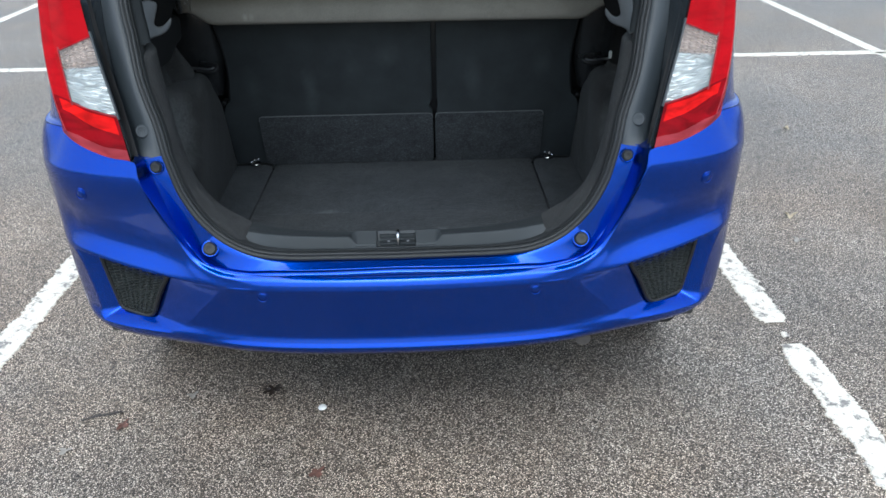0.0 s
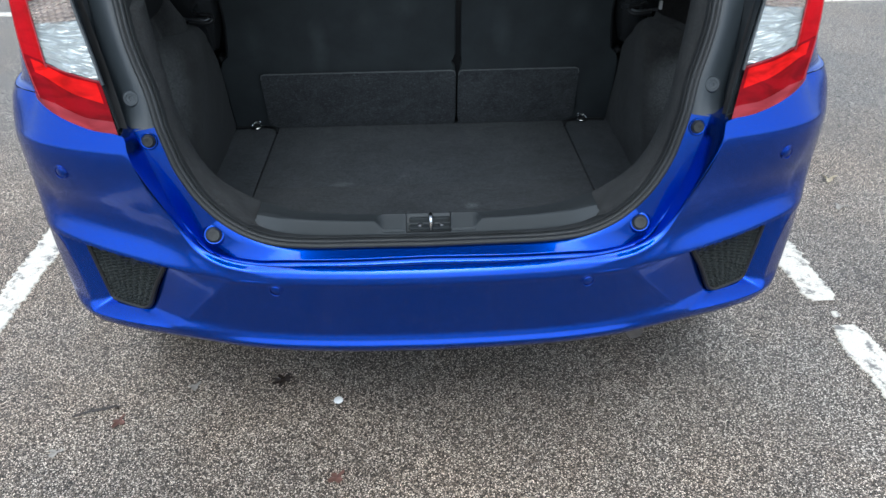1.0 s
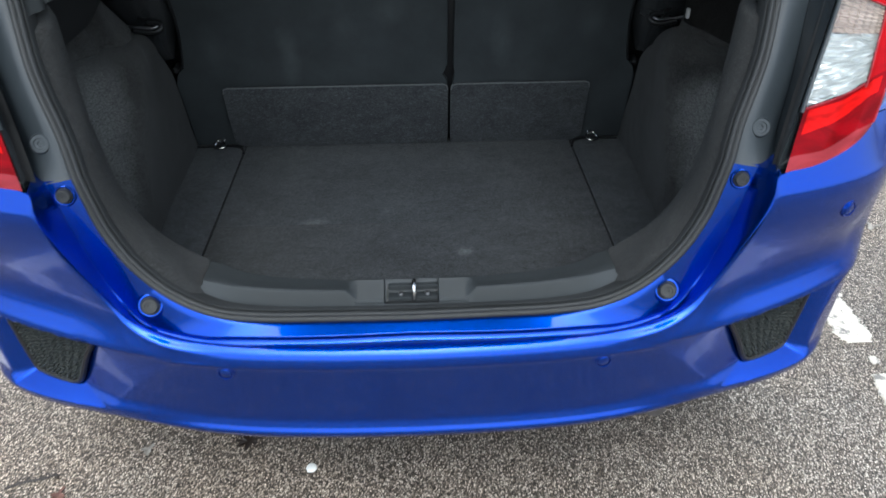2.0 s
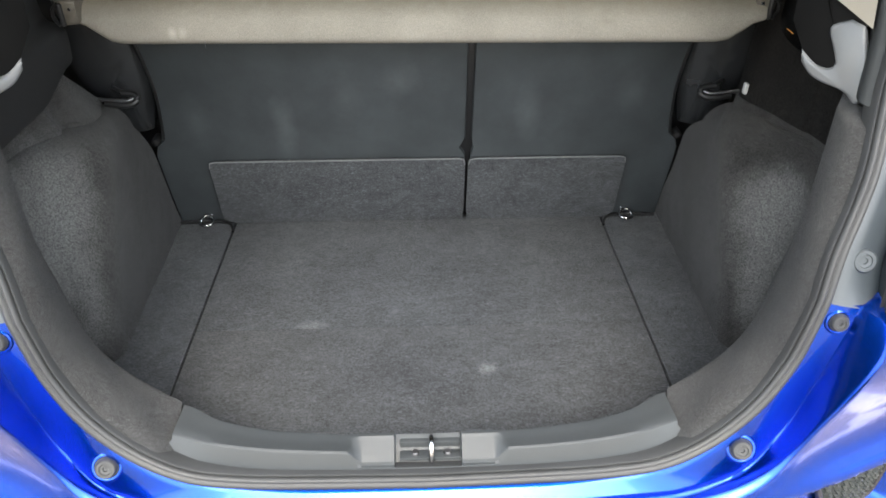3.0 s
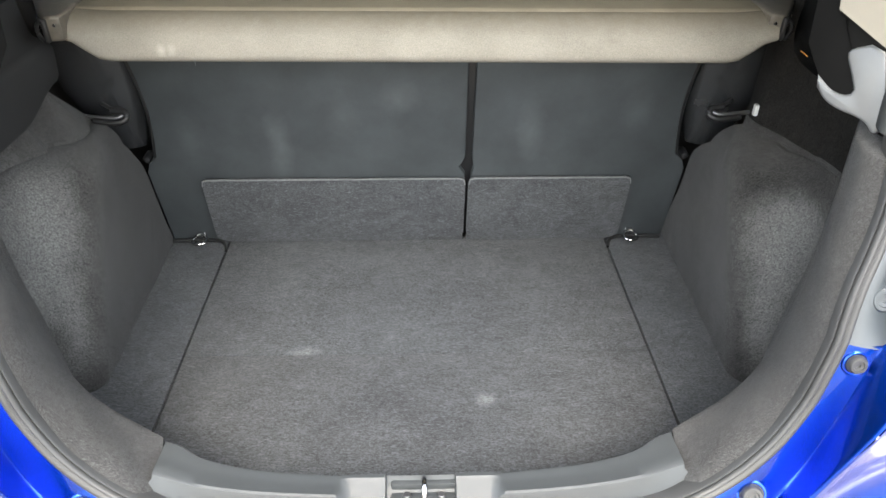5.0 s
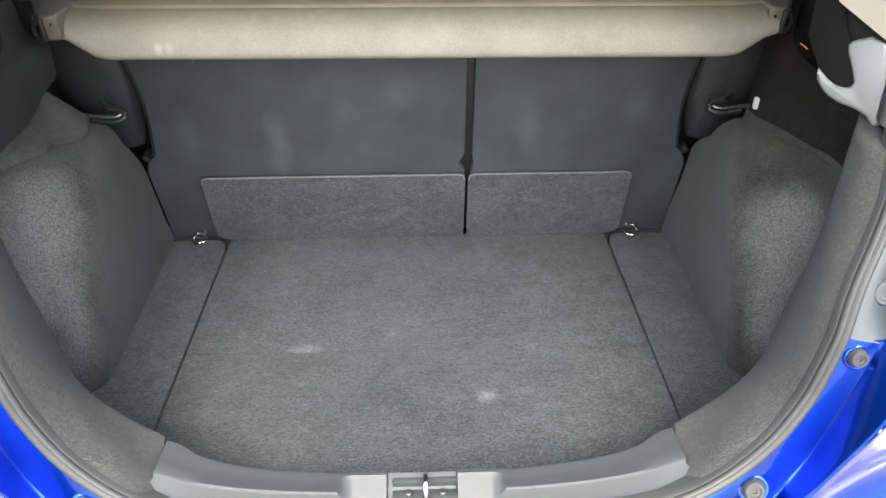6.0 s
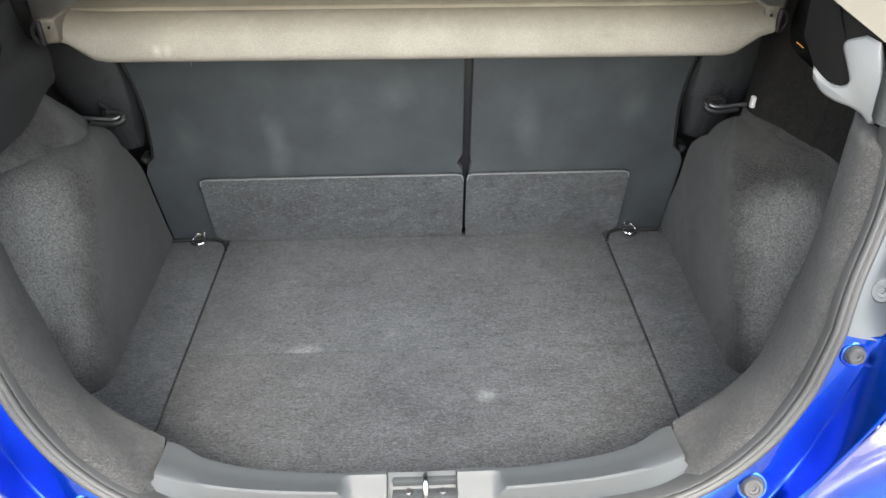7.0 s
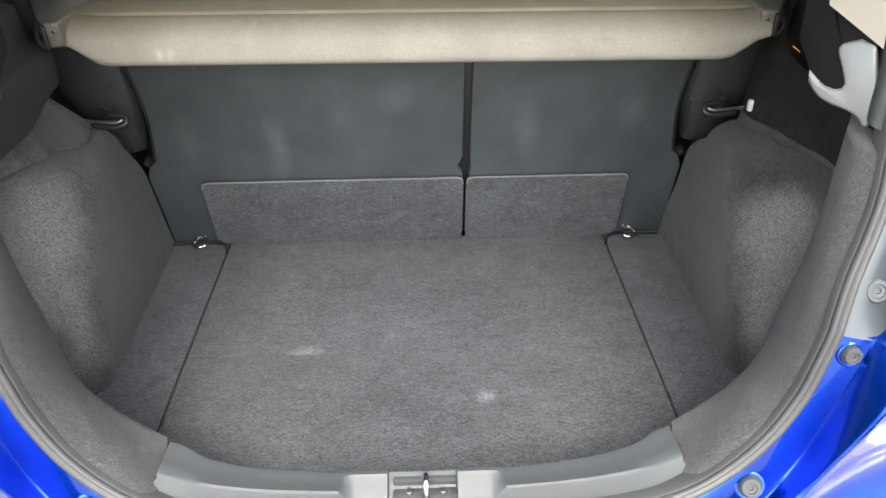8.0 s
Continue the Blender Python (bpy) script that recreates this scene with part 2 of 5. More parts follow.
# Browner than the roll: cabin shade and warm bounce are in the colour.
SHELF_TOP = plain("shaded_shelf_cloth", (0.13, 0.112, 0.082), 0.95, vary=0.16, scale=12, bump=0.6, fine=500, spec=0.15)
RUBBER = plain("black_rubber", (0.021, 0.022, 0.0225), 0.55, vary=0.2, scale=12, bump=0.1)
PLASTIC = plain("grey_black_grained_plastic", (0.027, 0.0298, 0.031), 0.62, vary=0.12, scale=9, bump=0.25, fine=1400, spec=0.3)
CAP_WHITE = plain("white_nylon_cap", (0.45, 0.45, 0.44), 0.4, vary=0.06, scale=30)
GRILLE_PLASTIC = plain("grey_green_grille_plastic", (0.028, 0.032, 0.031), 0.38, vary=0.15, scale=12, bump=0.1, fine=900, spec=0.5)
TRIM_MATTE = plain("matte_black_trim", (0.018, 0.0183, 0.0190), 0.75, vary=0.15, scale=10, bump=0.2, fine=1200, spec=0.2)
SILL_PLASTIC = plain("grey_sill_plastic", (0.035, 0.0385, 0.0402), 0.42, vary=0.1, scale=9, bump=0.25, fine=1400, spec=0.42)
PLASTIC_BLACK = plain("black_trim_plastic", (0.011, 0.011, 0.0115), 0.42, vary=0.2, scale=10, bump=0.15, fine=1200, spec=0.38)
PILLAR_GREY = plain("satin_grey_pillar_paint", (0.025, 0.031, 0.036), 0.40, vary=0.1, scale=8)
GLOSS_BLACK = plain("gloss_black_pillar", (0.020, 0.0245, 0.0285), 0.2, vary=0.15, scale=8, coat=1.0)
BEIGE = plain("pale_beige_headlining", (0.2, 0.185, 0.155), 0.85, vary=0.06, scale=12, bump=0.2, fine=800)
CHROME = plain("bright_steel", (0.62, 0.62, 0.62), 0.16, metal=1.0, vary=0.08, scale=30)
DARK_STEEL = plain("dark_steel", (0.16, 0.16, 0.165), 0.35, metal=0.9, vary=0.2, scale=40)
TYRE = plain("tyre_rubber", (0.014, 0.014, 0.014), 0.8, vary=0.3, scale=20, bump=0.3)
ALLOY = plain("silver_alloy", (0.5, 0.5, 0.51), 0.3, metal=0.9, vary=0.06, scale=20)
ASPHALT = asphalt()
LINE = line_paint()
LENS_RED = lens_red("red_lamp_lens", (0.36, 0.0, 0.004), 0.75)
LENS_DEEP = lens_red("crimson_lamp_lens", (0.22, 0.0, 0.004), 0.5)
LENS_PINK = lens_red("pale_red_lamp_lens", (0.30, 0.035, 0.045), 0.7)
LENS_LOW = lens_red("bright_red_lamp_lens", (0.72, 0.004, 0.004), 0.45)
REFLECTOR = plain("silvered_lamp_reflector", (0.66, 0.68, 0.67), 0.09, metal=0.7, vary=0.05)
AMBER = plain("dull_amber_bulb_cover", (0.50, 0.42, 0.37), 0.22, metal=0.6, vary=0.2, scale=60)
CLEAR = glass("clear_lamp_cover", (0.97, 0.98, 0.98))
PANE = glass("tinted_car_glass", (0.1, 0.115, 0.115))
GUM = plain("white_gum", (0.75, 0.75, 0.72), 0.6, vary=0.1, scale=80)
LEAF_DARK = plain("wet_dark_leaf", (0.022, 0.014, 0.01), 0.5, vary=0.4, scale=60)
LEAF_RED = plain("russet_leaf", (0.1, 0.045, 0.032), 0.7, vary=0.4, scale=60)
LEAF_PALE = plain("pale_dry_leaf", (0.4, 0.34, 0.24), 0.8, vary=0.25, scale=60)
LEAF_GREY = plain("grey_dry_leaf", (0.26, 0.24, 0.21), 0.8, vary=0.3, scale=60)


# ---- building tools ----
def smooth01(a, b, x):
    t = min(1.0, max(0.0, (x - a) / (b - a)))
    return t * t * (3 - 2 * t)


def table(points):
    """A smooth function through a few (x, value) pairs, flat beyond the ends."""
    xs, ys = [p[0] for p in points], [p[1] for p in points]
    n = len(xs)
    ds = [(ys[i + 1] - ys[i]) / (xs[i + 1] - xs[i]) for i in range(n - 1)]
    ms = [ds[0]] + [0.0 if ds[i - 1] * ds[i] <= 0 else 2 * ds[i - 1] * ds[i] / (ds[i - 1] + ds[i]) for i in range(1, n - 1)] + [ds[-1]]

    def f(x):
        if x <= xs[0]:
            return ys[0]
        if x >= xs[-1]:
            return ys[-1]
        i = max(k for k in range(n - 1) if xs[k] <= x)
        h = xs[i + 1] - xs[i]
        t = (x - xs[i]) / h
        a, b = 2 * t**3 - 3 * t**2 + 1, -2 * t**3 + 3 * t**2
        return a * ys[i] + (t**3 - 2 * t**2 + t) * h * ms[i] + b * ys[i + 1] + (t**3 - t**2) * h * ms[i + 1]

    return f


def curve(points, count):
    """count points, evenly spaced along a smooth curve through the given ones."""
    p = [Vector(q) for q in points]
    p = [2 * p[0] - p[1]] + p + [2 * p[-1] - p[-2]]
    fine = []
    for i in range(1, len(p) - 2):
        for k in range(80):
            t = k / 80
            a, b, c, d = p[i - 1], p[i], p[i + 1], p[i + 2]
            fine.append(0.5 * (2 * b + (c - a) * t + (2 * a - 5 * b + 4 * c - d) * t * t + (3 * b - a - 3 * c + d) * t**3))
    fine.append(p[-2])
    run = [0.0]
    for a, b in zip(fine, fine[1:]):
        run.append(run[-1] + (b - a).length)
    out, k = [], 0
    for j in range(count):
        s = run[-1] * j / (count - 1)
        while k < len(run) - 2 and run[k + 1] < s:
            k += 1
        f = (s - run[k]) / max(1e-9, run[k + 1] - run[k])
        out.append(fine[k].lerp(fine[k + 1], min(1.0, max(0.0, f))))
    return out


def grid(rows, flip=False, closed=False, keep=None):
    """Quads over rows of points. closed: each row is a ring. keep(i, j): which cells stay."""
    nv, nu = len(rows), len(rows[0])
    verts = [tuple(p) for r in rows for p in r]
    faces = []
    for i in range(nv - 1):
        for j in range(nu if closed else nu - 1):
            if keep and not keep(i, j):
                continue
            a, b = i * nu + j, i * nu + (j + 1) % nu
            q = (a, b, b + nu, a + nu)
            faces.append(q[::-1] if flip else q)
    return verts, faces


def joined(*geos):
    verts, faces = [], []
    for v, f in geos:
        k = len(verts)
        verts += v
        faces += [tuple(i + k for i in q) for q in f]
    return verts, faces


def moved(geo, m):
    return [tuple(m @ Vector(v)) for v in geo[0]], geo[1]


def from_bm(bm):
    bm.verts.index_update()
    out = [tuple(v.co) for v in bm.verts], [tuple(v.index for v in f.verts) for f in bm.faces]
    bm.free()
    return out


def block(x0, x1, y0, y1, z0, z1, r=0.004, seg=2):
    """A box with rounded edges."""
    bm = bmesh.new()
    bmesh.ops.create_cube(bm, size=1.0)
    for v in bm.verts:
        v.co = Vector(((x0 + x1) / 2 + v.co.x * (x1 - x0), (y0 + y1) / 2 + v.co.y * (y1 - y0), (z0 + z1) / 2 + v.co.z * (z1 - z0)))
    if r:
        bmesh.ops.bevel(bm, geom=list(bm.edges), offset=r, segments=seg, affect="EDGES", profile=0.5)
    return from_bm(bm)


def slab(outline, depth, r=0.002, seg=2):
    """A flat plate: an outline in x, y pulled down from z = 0 by depth, with rounded edges."""
    bm = bmesh.new()
    top = [bm.verts.new((x, y, 0)) for x, y in outline]
    face = bm.faces.new(top)
    out = bmesh.ops.extrude_face_region(bm, geom=[face])
    for v in out["geom"]:
        if isinstance(v, bmesh.types.BMVert):
            v.co.z -= depth
    bmesh.ops.recalc_face_normals(bm, faces=bm.faces)
    if r:
        rim = [e for e in bm.edges if len(e.link_faces) == 2 and e.calc_face_angle(0) > 0.6 and abs(e.verts[0].co.z - e.verts[1].co.z) < 1e-6]
        bmesh.ops.bevel(bm, geom=rim, offset=r, segments=seg, affect="EDGES", profile=0.5)
    return from_bm(bm)


def lathe(profile, count=32, axis="z"):
    """Turns (radius, height) pairs round an axis."""
    rows = []
    for r, h in profile:
        ring = [(r * math.cos(2 * math.pi * k / count), r * math.sin(2 * math.pi * k / count), h) for k in range(count)]
        if axis == "y":
            ring = [(a, -c, b) for a, b, c in ring]
        elif axis == "x":
            ring = [(c, a, b) for a, b, c in ring]
        rows.append(ring)
    return grid(rows, closed=True)


def tube(path, radius, count=10):
    """A round bar along a path."""
    rows = []
    for i, p in enumerate(path):
        d = (Vector(path[min(i + 1, len(path) - 1)]) - Vector(path[max(i - 1, 0)])).normalized()
        side = d.cross(Vector((0.13, 0.21, 0.97))).normalized()
        up = side.cross(d)
        rows.append([Vector(p) + radius * (math.cos(2 * math.pi * k / count) * side + math.sin(2 * math.pi * k / count) * up) for k in range(count)])
    verts, faces = grid(rows, closed=True)
    n = len(rows)
    faces += [tuple(range(count))[::-1], tuple(range((n - 1) * count, n * count))]
    return verts, faces


def part(name, geo, material, parent=None, label="", sharp=40):
    """One mesh object under a thing or a part."""
    me = bpy.data.meshes.new(name)
    used = sorted({k for q in geo[1] for k in q})
    place = {k: n for n, k in enumerate(used)}
    me.from_pydata([tuple(geo[0][k]) for k in used], [], [tuple(place[k] for k in q) for q in geo[1]])
    me.validate()
    me.materials.append(material)
    me.shade_smooth()
    me.set_sharp_from_angle(angle=radians(sharp))
    ob = new(name, me)
    if parent is not None:
        ob.parent = parent
    return tagged(ob, label)


def mirrored(geo):
    return [(-x, y, z) for x, y, z in geo[0]], [q[::-1] for q in geo[1]]


def sided(geo, side):
    return geo if side > 0 else mirrored(geo)


CX = -0.0045  # the middle plane of the boot opening


def centred(geo, side=1):
    """A geometry of one side, set about the middle plane of the opening."""
    return [(x + CX, y, z) for x, y, z in sided(geo, side)[0]], sided(geo, side)[1]


CAR_POSE = pose(0, 0, 0)
car = new("car")
car.matrix_world = CAR_POSE
tagged(car, "blue metallic hatchback parked with its tailgate open", "car")

# ---- ground ----
def ground_sheet():
    part_geo = grid([[(x, y, 0.0) for x in (-900, -60, -8, 8, 60, 900)] for y in (-900, -60, -8, 12, 60, 900)])
    ob = part("ground", part_geo, ASPHALT)
    return tagged(ob, "coarse grey asphalt of a car park, damp in places", "asphalt", kind="structure")


ground_sheet()


def line_geo(x0, y0, x1, y1, width=0.098, rag=0.006, breaks=()):
    """A painted stripe with ragged edges; breaks are stretches along it where the paint is gone."""
    a, b = Vector((x0, y0, 0)), Vector((x1, y1, 0))
    d = (b - a).normalized()
    side = Vector((-d.y, d.x, 0))
    length = (b - a).length
    n = int(length / 0.006)
    geos, rows = [], []

    def close():
        if len(rows) > 2:
            geos.append(grid(rows, flip=True))

    for i in range(n + 1):
        s = length * i / n
        p = a + d * s
        if any(lo < s < hi for lo, hi in breaks):
            close()
            rows = []
            continue
        near = min([min(abs(s - lo), abs(s - hi)) for lo, hi in breaks] + [1.0, s + 0.02, length - s + 0.02])
        w = width / 2 * (0.72 + 0.28 * smooth01(0.0, 0.05, near))
        e1 = rag * (noise.noise(p * 9) + 0.7 * noise.noise(p * 47 + Vector((3, 1, 0))) + 1.1 * noise.noise(p * 130 + Vector((3, 1, 0))))
        e2 = rag * (noise.noise(p * 8 + Vector((9, 4, 0))) + 0.7 * noise.noise(p * 43 + Vector((5, 7, 0))) + 1.1 * noise.noise(p * 120 + Vector((5, 7, 0))))
        l, r = p + side * (w + e1), p - side * (w + e2)
        rows.append([l, l + Vector((0, 0, 0.0035)) - side * 0.003, r + Vector((0, 0, 0.0035)) + side * 0.003, r])
    close()
    return joined(*geos)


def bay_line(label, *args, **kw):
    ob = part("bay_line", line_geo(*args, **kw), LINE)
    ob.location.z = 0.0005
    return tagged(ob, label, "painted line", group="parking bay lines", kind="structure")


bay_line("worn white bay line beside the car, with a gap", 1.224, -0.75, 1.19, 4.1, breaks=((1.150, 1.262),), rag=0.011)
bay_line("small flake of white line paint left in the gap", 1.2165, 0.432, 1.219, 0.462, width=0.026, rag=0.006)
bay_line("worn white bay line beside the car", -1.322, -0.75, -1.335, 4.1, rag=0.011)
bay_line("white line across the heads of the bays", -9.0, 4.235, 9.0, 4.045, width=0.1, rag=0.004)
bay_line("white line of a facing parking bay", 3.60, 4.16, 3.80, 9.0, width=0.1, rag=0.004)
bay_line("white line of a facing parking bay", -4.17, 4.24, -4.42, 9.0, width=0.1, rag=0.004)
bay_line("white line of a facing parking bay", 1.2, 4.22, 1.2, 9.0, width=0.1, rag=0.004)
bay_line("white line of a facing parking bay", -1.32, 4.22, -1.32, 9.0, width=0.1, rag=0.004)
bay_line("white line of the next parking bay", 3.63, -0.75, 3.6, 4.1, width=0.1, rag=0.004)
bay_line("white line of the next parking bay", -3.72, -0.75, -3.74, 4.1, width=0.1, rag=0.004)

# ---- car: painted rear skin ----
PLAN = curve([(0, -0.061, 0), (0.16, -0.057, 0), (0.31, -0.045, 0), (0.46, -0.018, 0), (0.58, 0.012, 0), (0.68, 0.043, 0), (0.757, 0.081, 0), (0.807, 0.131, 0), (0.836, 0.19, 0), (0.851, 0.27, 0), (0.857, 0.38, 0), (0.858, 0.5, 0)], 260)
PLAN_N = []
for i in range(len(PLAN)):
    d = PLAN[min(i + 1, len(PLAN) - 1)] - PLAN[max(i - 1, 0)]
    PLAN_N.append(Vector((d.y, -d.x, 0)).normalized())
PLAN_N = [sum((PLAN_N[min(max(i + k, 0), len(PLAN) - 1)] for k in range(-4, 5)), Vector()).normalized() for i in range(len(PLAN))]

profile_mid = table([(0.325, 0.06), (0.333, 0.03), (0.345, 0.014), (0.358, 0.004), (0.368, 0.001), (0.381, 0.007), (0.397, 0.0115), (0.45, 0.0085), (0.518, 0.002), (0.526, 0.0), (0.538, 0.002), (0.547, 0.006), (0.5535, 0.012), (0.558, 0.019)])
profile_end = table([(0.325, 0.07), (0.337, 0.035), (0.35, 0.018), (0.368, 0.006), (0.385, 0.003), (0.41, 0.012), (0.44, 0.012), (0.5, 0.008), (0.552, -0.001), (0.561, -0.005), (0.567, -0.0045), (0.585, 0.004), (0.60, 0.0115), (0.615, 0.0165), (0.635, 0.0185), (0.66, 0.0160), (0.69, 0.0100), (0.72, 0.0043), (0.745, 0.001), (0.77, 0.0), (0.787, 0.002), (0.80, 0.009), (0.82, 0.020), (0.845, 0.033), (0.87, 0.046)])
profile_side = table([(0.325, 0.07), (0.345, 0.03), (0.37, 0.010), (0.42, 0.003), (0.52, 0.0), (0.72, 0.0), (0.77, 0.0), (0.81, 0.005), (0.845, 0.014), (0.87, 0.026)])
top_edge = table([(0, 0.5575), (0.13, 0.5565), (0.26, 0.556), (0.34, 0.557), (0.395, 0.5635), (0.432, 0.5755), (0.466, 0.596), (0.490, 0.628), (0.512, 0.672), (0.533, 0.725), (0.5475, 0.775), (0.562, 0.815), (0.61, 0.823), (0.68, 0.842), (0.735, 0.857), (0.765, 0.866), (0.85, 0.868)])
low_edge = table([(0, 0.328), (0.5, 0.327), (0.62, 0.33), (0.7, 0.35), (0.76, 0.372), (0.81, 0.385), (0.85, 0.39)])
ridge = table([(0.40, 0.531), (0.46, 0.537), (0.545, 0.55), (0.63, 0.565), (0.715, 0.579), (0.775, 0.584), (0.85, 0.588)])


def beyond(ax, az, bx, bz, x, z):
    """How far (x, z) lies to the right of the line from a to b."""
    ux, uz = bx - ax, bz - az
    k = math.hypot(ux, uz)
    return ((x - ax) * uz - (z - az) * ux) / k


def recess(x, z):
    """Depth of the scoop round the corner grille."""
    top = (ridge(x) - z) / 0.006
    a = -beyond(0.413, 0.513, 0.571, 0.366, x, z)
    b = beyond(0.552, 0.535, 0.634, 0.405, x, z)
    ramp_in = 1.0 if b <= 0 and a > 0 else a / max(1e-6, a + b)
    out = 1 - (x - (0.724 + 0.12 * (z - 0.43))) / 0.034
    low = (z - 0.383) / 0.024
    k = min(max(0.0, min(1.0, v)) for v in (top, ramp_in, out, low))
    return 0.035 * k


def skin(i, z):
    """A point of the painted rear skin: plan place i, height z."""
    p, n = PLAN[i], PLAN_N[i]
    x = p.x
    k = smooth01(0.36, 0.56, x)
    rise = ridge(x) - 0.5625
    ze = z - rise * smooth01(0.40, 0.55, z) * (1 - smooth01(0.62, 0.72, z))
    w = (1 - k) * profile_mid(z) + k * profile_end(ze)
    if k < 1 and x > 0.3:
        crest = top_edge(x)
        lip = 0.004 * smooth01(crest - 0.04, crest - 0.012, z) + 0.013 * smooth01(crest - 0.012, crest, z) ** 1.5
        q = smooth01(0.30, 0.40, x)
        w = w * (1 - q) + q * ((1 - k) * (lip if z > 0.53 else profile_mid(z)) + k * profile_end(ze))
    w += recess(x, z)
    q = smooth01(0.765, 0.835, x)
    w = (1 - q) * w + q * profile_side(z)
    return Vector((p.x - n.x * w, p.y - n.y * w + 0.02 * max(0, z - 0.7), z))


def skin_half(rows=150):
    out = []
    for j in range(rows + 1):
        v = j / rows
        out.append([skin(i, low_edge(PLAN[i].x) + v * (top_edge(PLAN[i].x) - low_edge(PLAN[i].x))) for i in range(len(PLAN))])
    return out


half = skin_half()
full = [[Vector((-p.x, p.y, p.z)) for p in r[:0:-1]] + r for r in half]
under = [[Vector((p.x * 0.97, p.y + 0.12 if abs(p.x) < 0.7 else p.y + 0.03, p.z - 0.004)) for p in full[0]]]
bumper = part("rear_bumper", grid(under + full), BLUE, car, "glossy blue bumper wrapping up to the lamps", sharp=50)
EDGE = [p for p in half[-1] if p.x <= 0.5625]


def plan_index(x):
    return float(np.interp(x, [p.x for p in PLAN], range(len(PLAN))))


def skin_at(x, z):
    i = round(plan_index(x))
    return skin(i, z), PLAN_N[i]


def sensor(x, z, side):
    p, n = skin_at(x, z)
    geo = lathe([(0.0002, 0.0030), (0.0082, 0.0028), (0.0096, 0.0018), (0.0102, -0.0012), (0.0112, -0.0012), (0.0118, 0.0022), (0.0132, 0.0028), (0.0146, 0.0022), (0.0158, -0.002)], 28)
    m = Matrix.Translation(p) @ n.to_track_quat("Z", "Y").to_matrix().to_4x4()
    part("parking_sensor", sided(moved(geo, m), side), BLUE, bumper, "round body-coloured parking sensor")


for side in (1, -1):
    sensor(0.31, 0.511, side)
    sensor(0.705, 0.735, side)


def grille(side):
    """A corner grille: rows of wavy slats over a dark back plate."""
    def spot(u, v):
        lo, hi = Vector((0.629 + 0.088 * u, 0, 0.399 + 0.012 * u)), Vector((0.546 + 0.2 * u, 0, 0.548 + 0.03 * u))
        q = lo.lerp(hi, v)
        i = min(range(len(PLAN)), key=lambda k: abs(PLAN[k].x - q.x))
        n = PLAN_N[i]
        return PLAN[i] - n * 0.042, n, q

    nu, slats = 56, 20
    back = []
    for j in range(12):
        row = []
        for i in range(25):
            p, n, q = spot(i / 24, j / 11)
            row.append(Vector((p.x, p.y, q.z)) + n * 0.001)
        back.append(row)
    inset = part("corner_grille", sided(grid(back), side), PLASTIC_BLACK, car, "black plastic corner grille with wavy slats")
    for s in range(slats):
        ring = []
        for i in range(nu):
            u = i / (nu - 1)
            wave = math.sin(u * 9 * math.pi) * 0.0016 * (1 if s % 2 else 0.6) + math.sin(u * 36 * math.pi) * 0.0004
            p, n, q = spot(u, (s + 0.5) / slats)
            z = q.z + wave
            out = 0.004 + 0.003 * math.sin(u * 18 * math.pi + (s % 2) * 0.6)
            c = Vector((p.x, p.y, z))
            ring.append([c + n * 0.0005 + Vector((0, 0, 0.0022)), c + n * (out + 0.002) + Vector((0, 0, 0.0012)), c + n * (out + 0.002) - Vector((0, 0, 0.0008)), c + n * 0.0005 - Vector((0, 0, 0.0022))])
        part("slat", sided(grid(ring, flip=True), side), GRILLE_PLASTIC, inset)
    path = []
    for u, v in ((0.12, 0.0), (0.5, -0.005), (0.88, 0.0), (0.985, 0.03), (1.0, 0.12), (1.0, 0.5), (1.0, 0.9), (0.98, 0.985), (0.9, 1.0), (0.5, 1.0), (0.1, 1.0), (0.015, 0.985), (0.0, 0.9), (0.0, 0.5), (0.0, 0.12), (0.02, 0.03), (0.12, 0.0)):
        p, n, q = spot(u, v)
        path.append(Vector((p.x, p.y, q.z)) + n * 0.005)
    part("surround", sided(tube(curve(path, 120), 0.0055, 8), side), PLASTIC_BLACK, inset, "smooth black surround")


for side in (1, -1):
    grille(side)

# ---- car: flange round the opening, with its step ----
SEAL_LOW = curve([(0, -0.002, 0.578), (0.135, 0.0008, 0.578), (0.244, 0.0055, 0.5775), (0.323, 0.012, 0.5856), (0.392, 0.027, 0.6126), (0.448, 0.0425, 0.6625), (0.4845, 0.0575, 0.722), (0.5005, 0.0675, 0.772), (0.511, 0.076, 0.812)], 90)
FOLD = curve([(0, -0.0185, 0.566), (0.16, -0.0185, 0.5635), (0.289, -0.010, 0.561), (0.352, -0.0005, 0.5575), (0.434, 0.0206, 0.5672), (0.4875, 0.0405, 0.624), (0.516, 0.053, 0.695), (0.534, 0.0615, 0.757), (0.549, 0.070, 0.812)], 90)
OUTER = curve([EDGE[0]] + EDGE[20:-1:16] + [EDGE[-1]], 90)


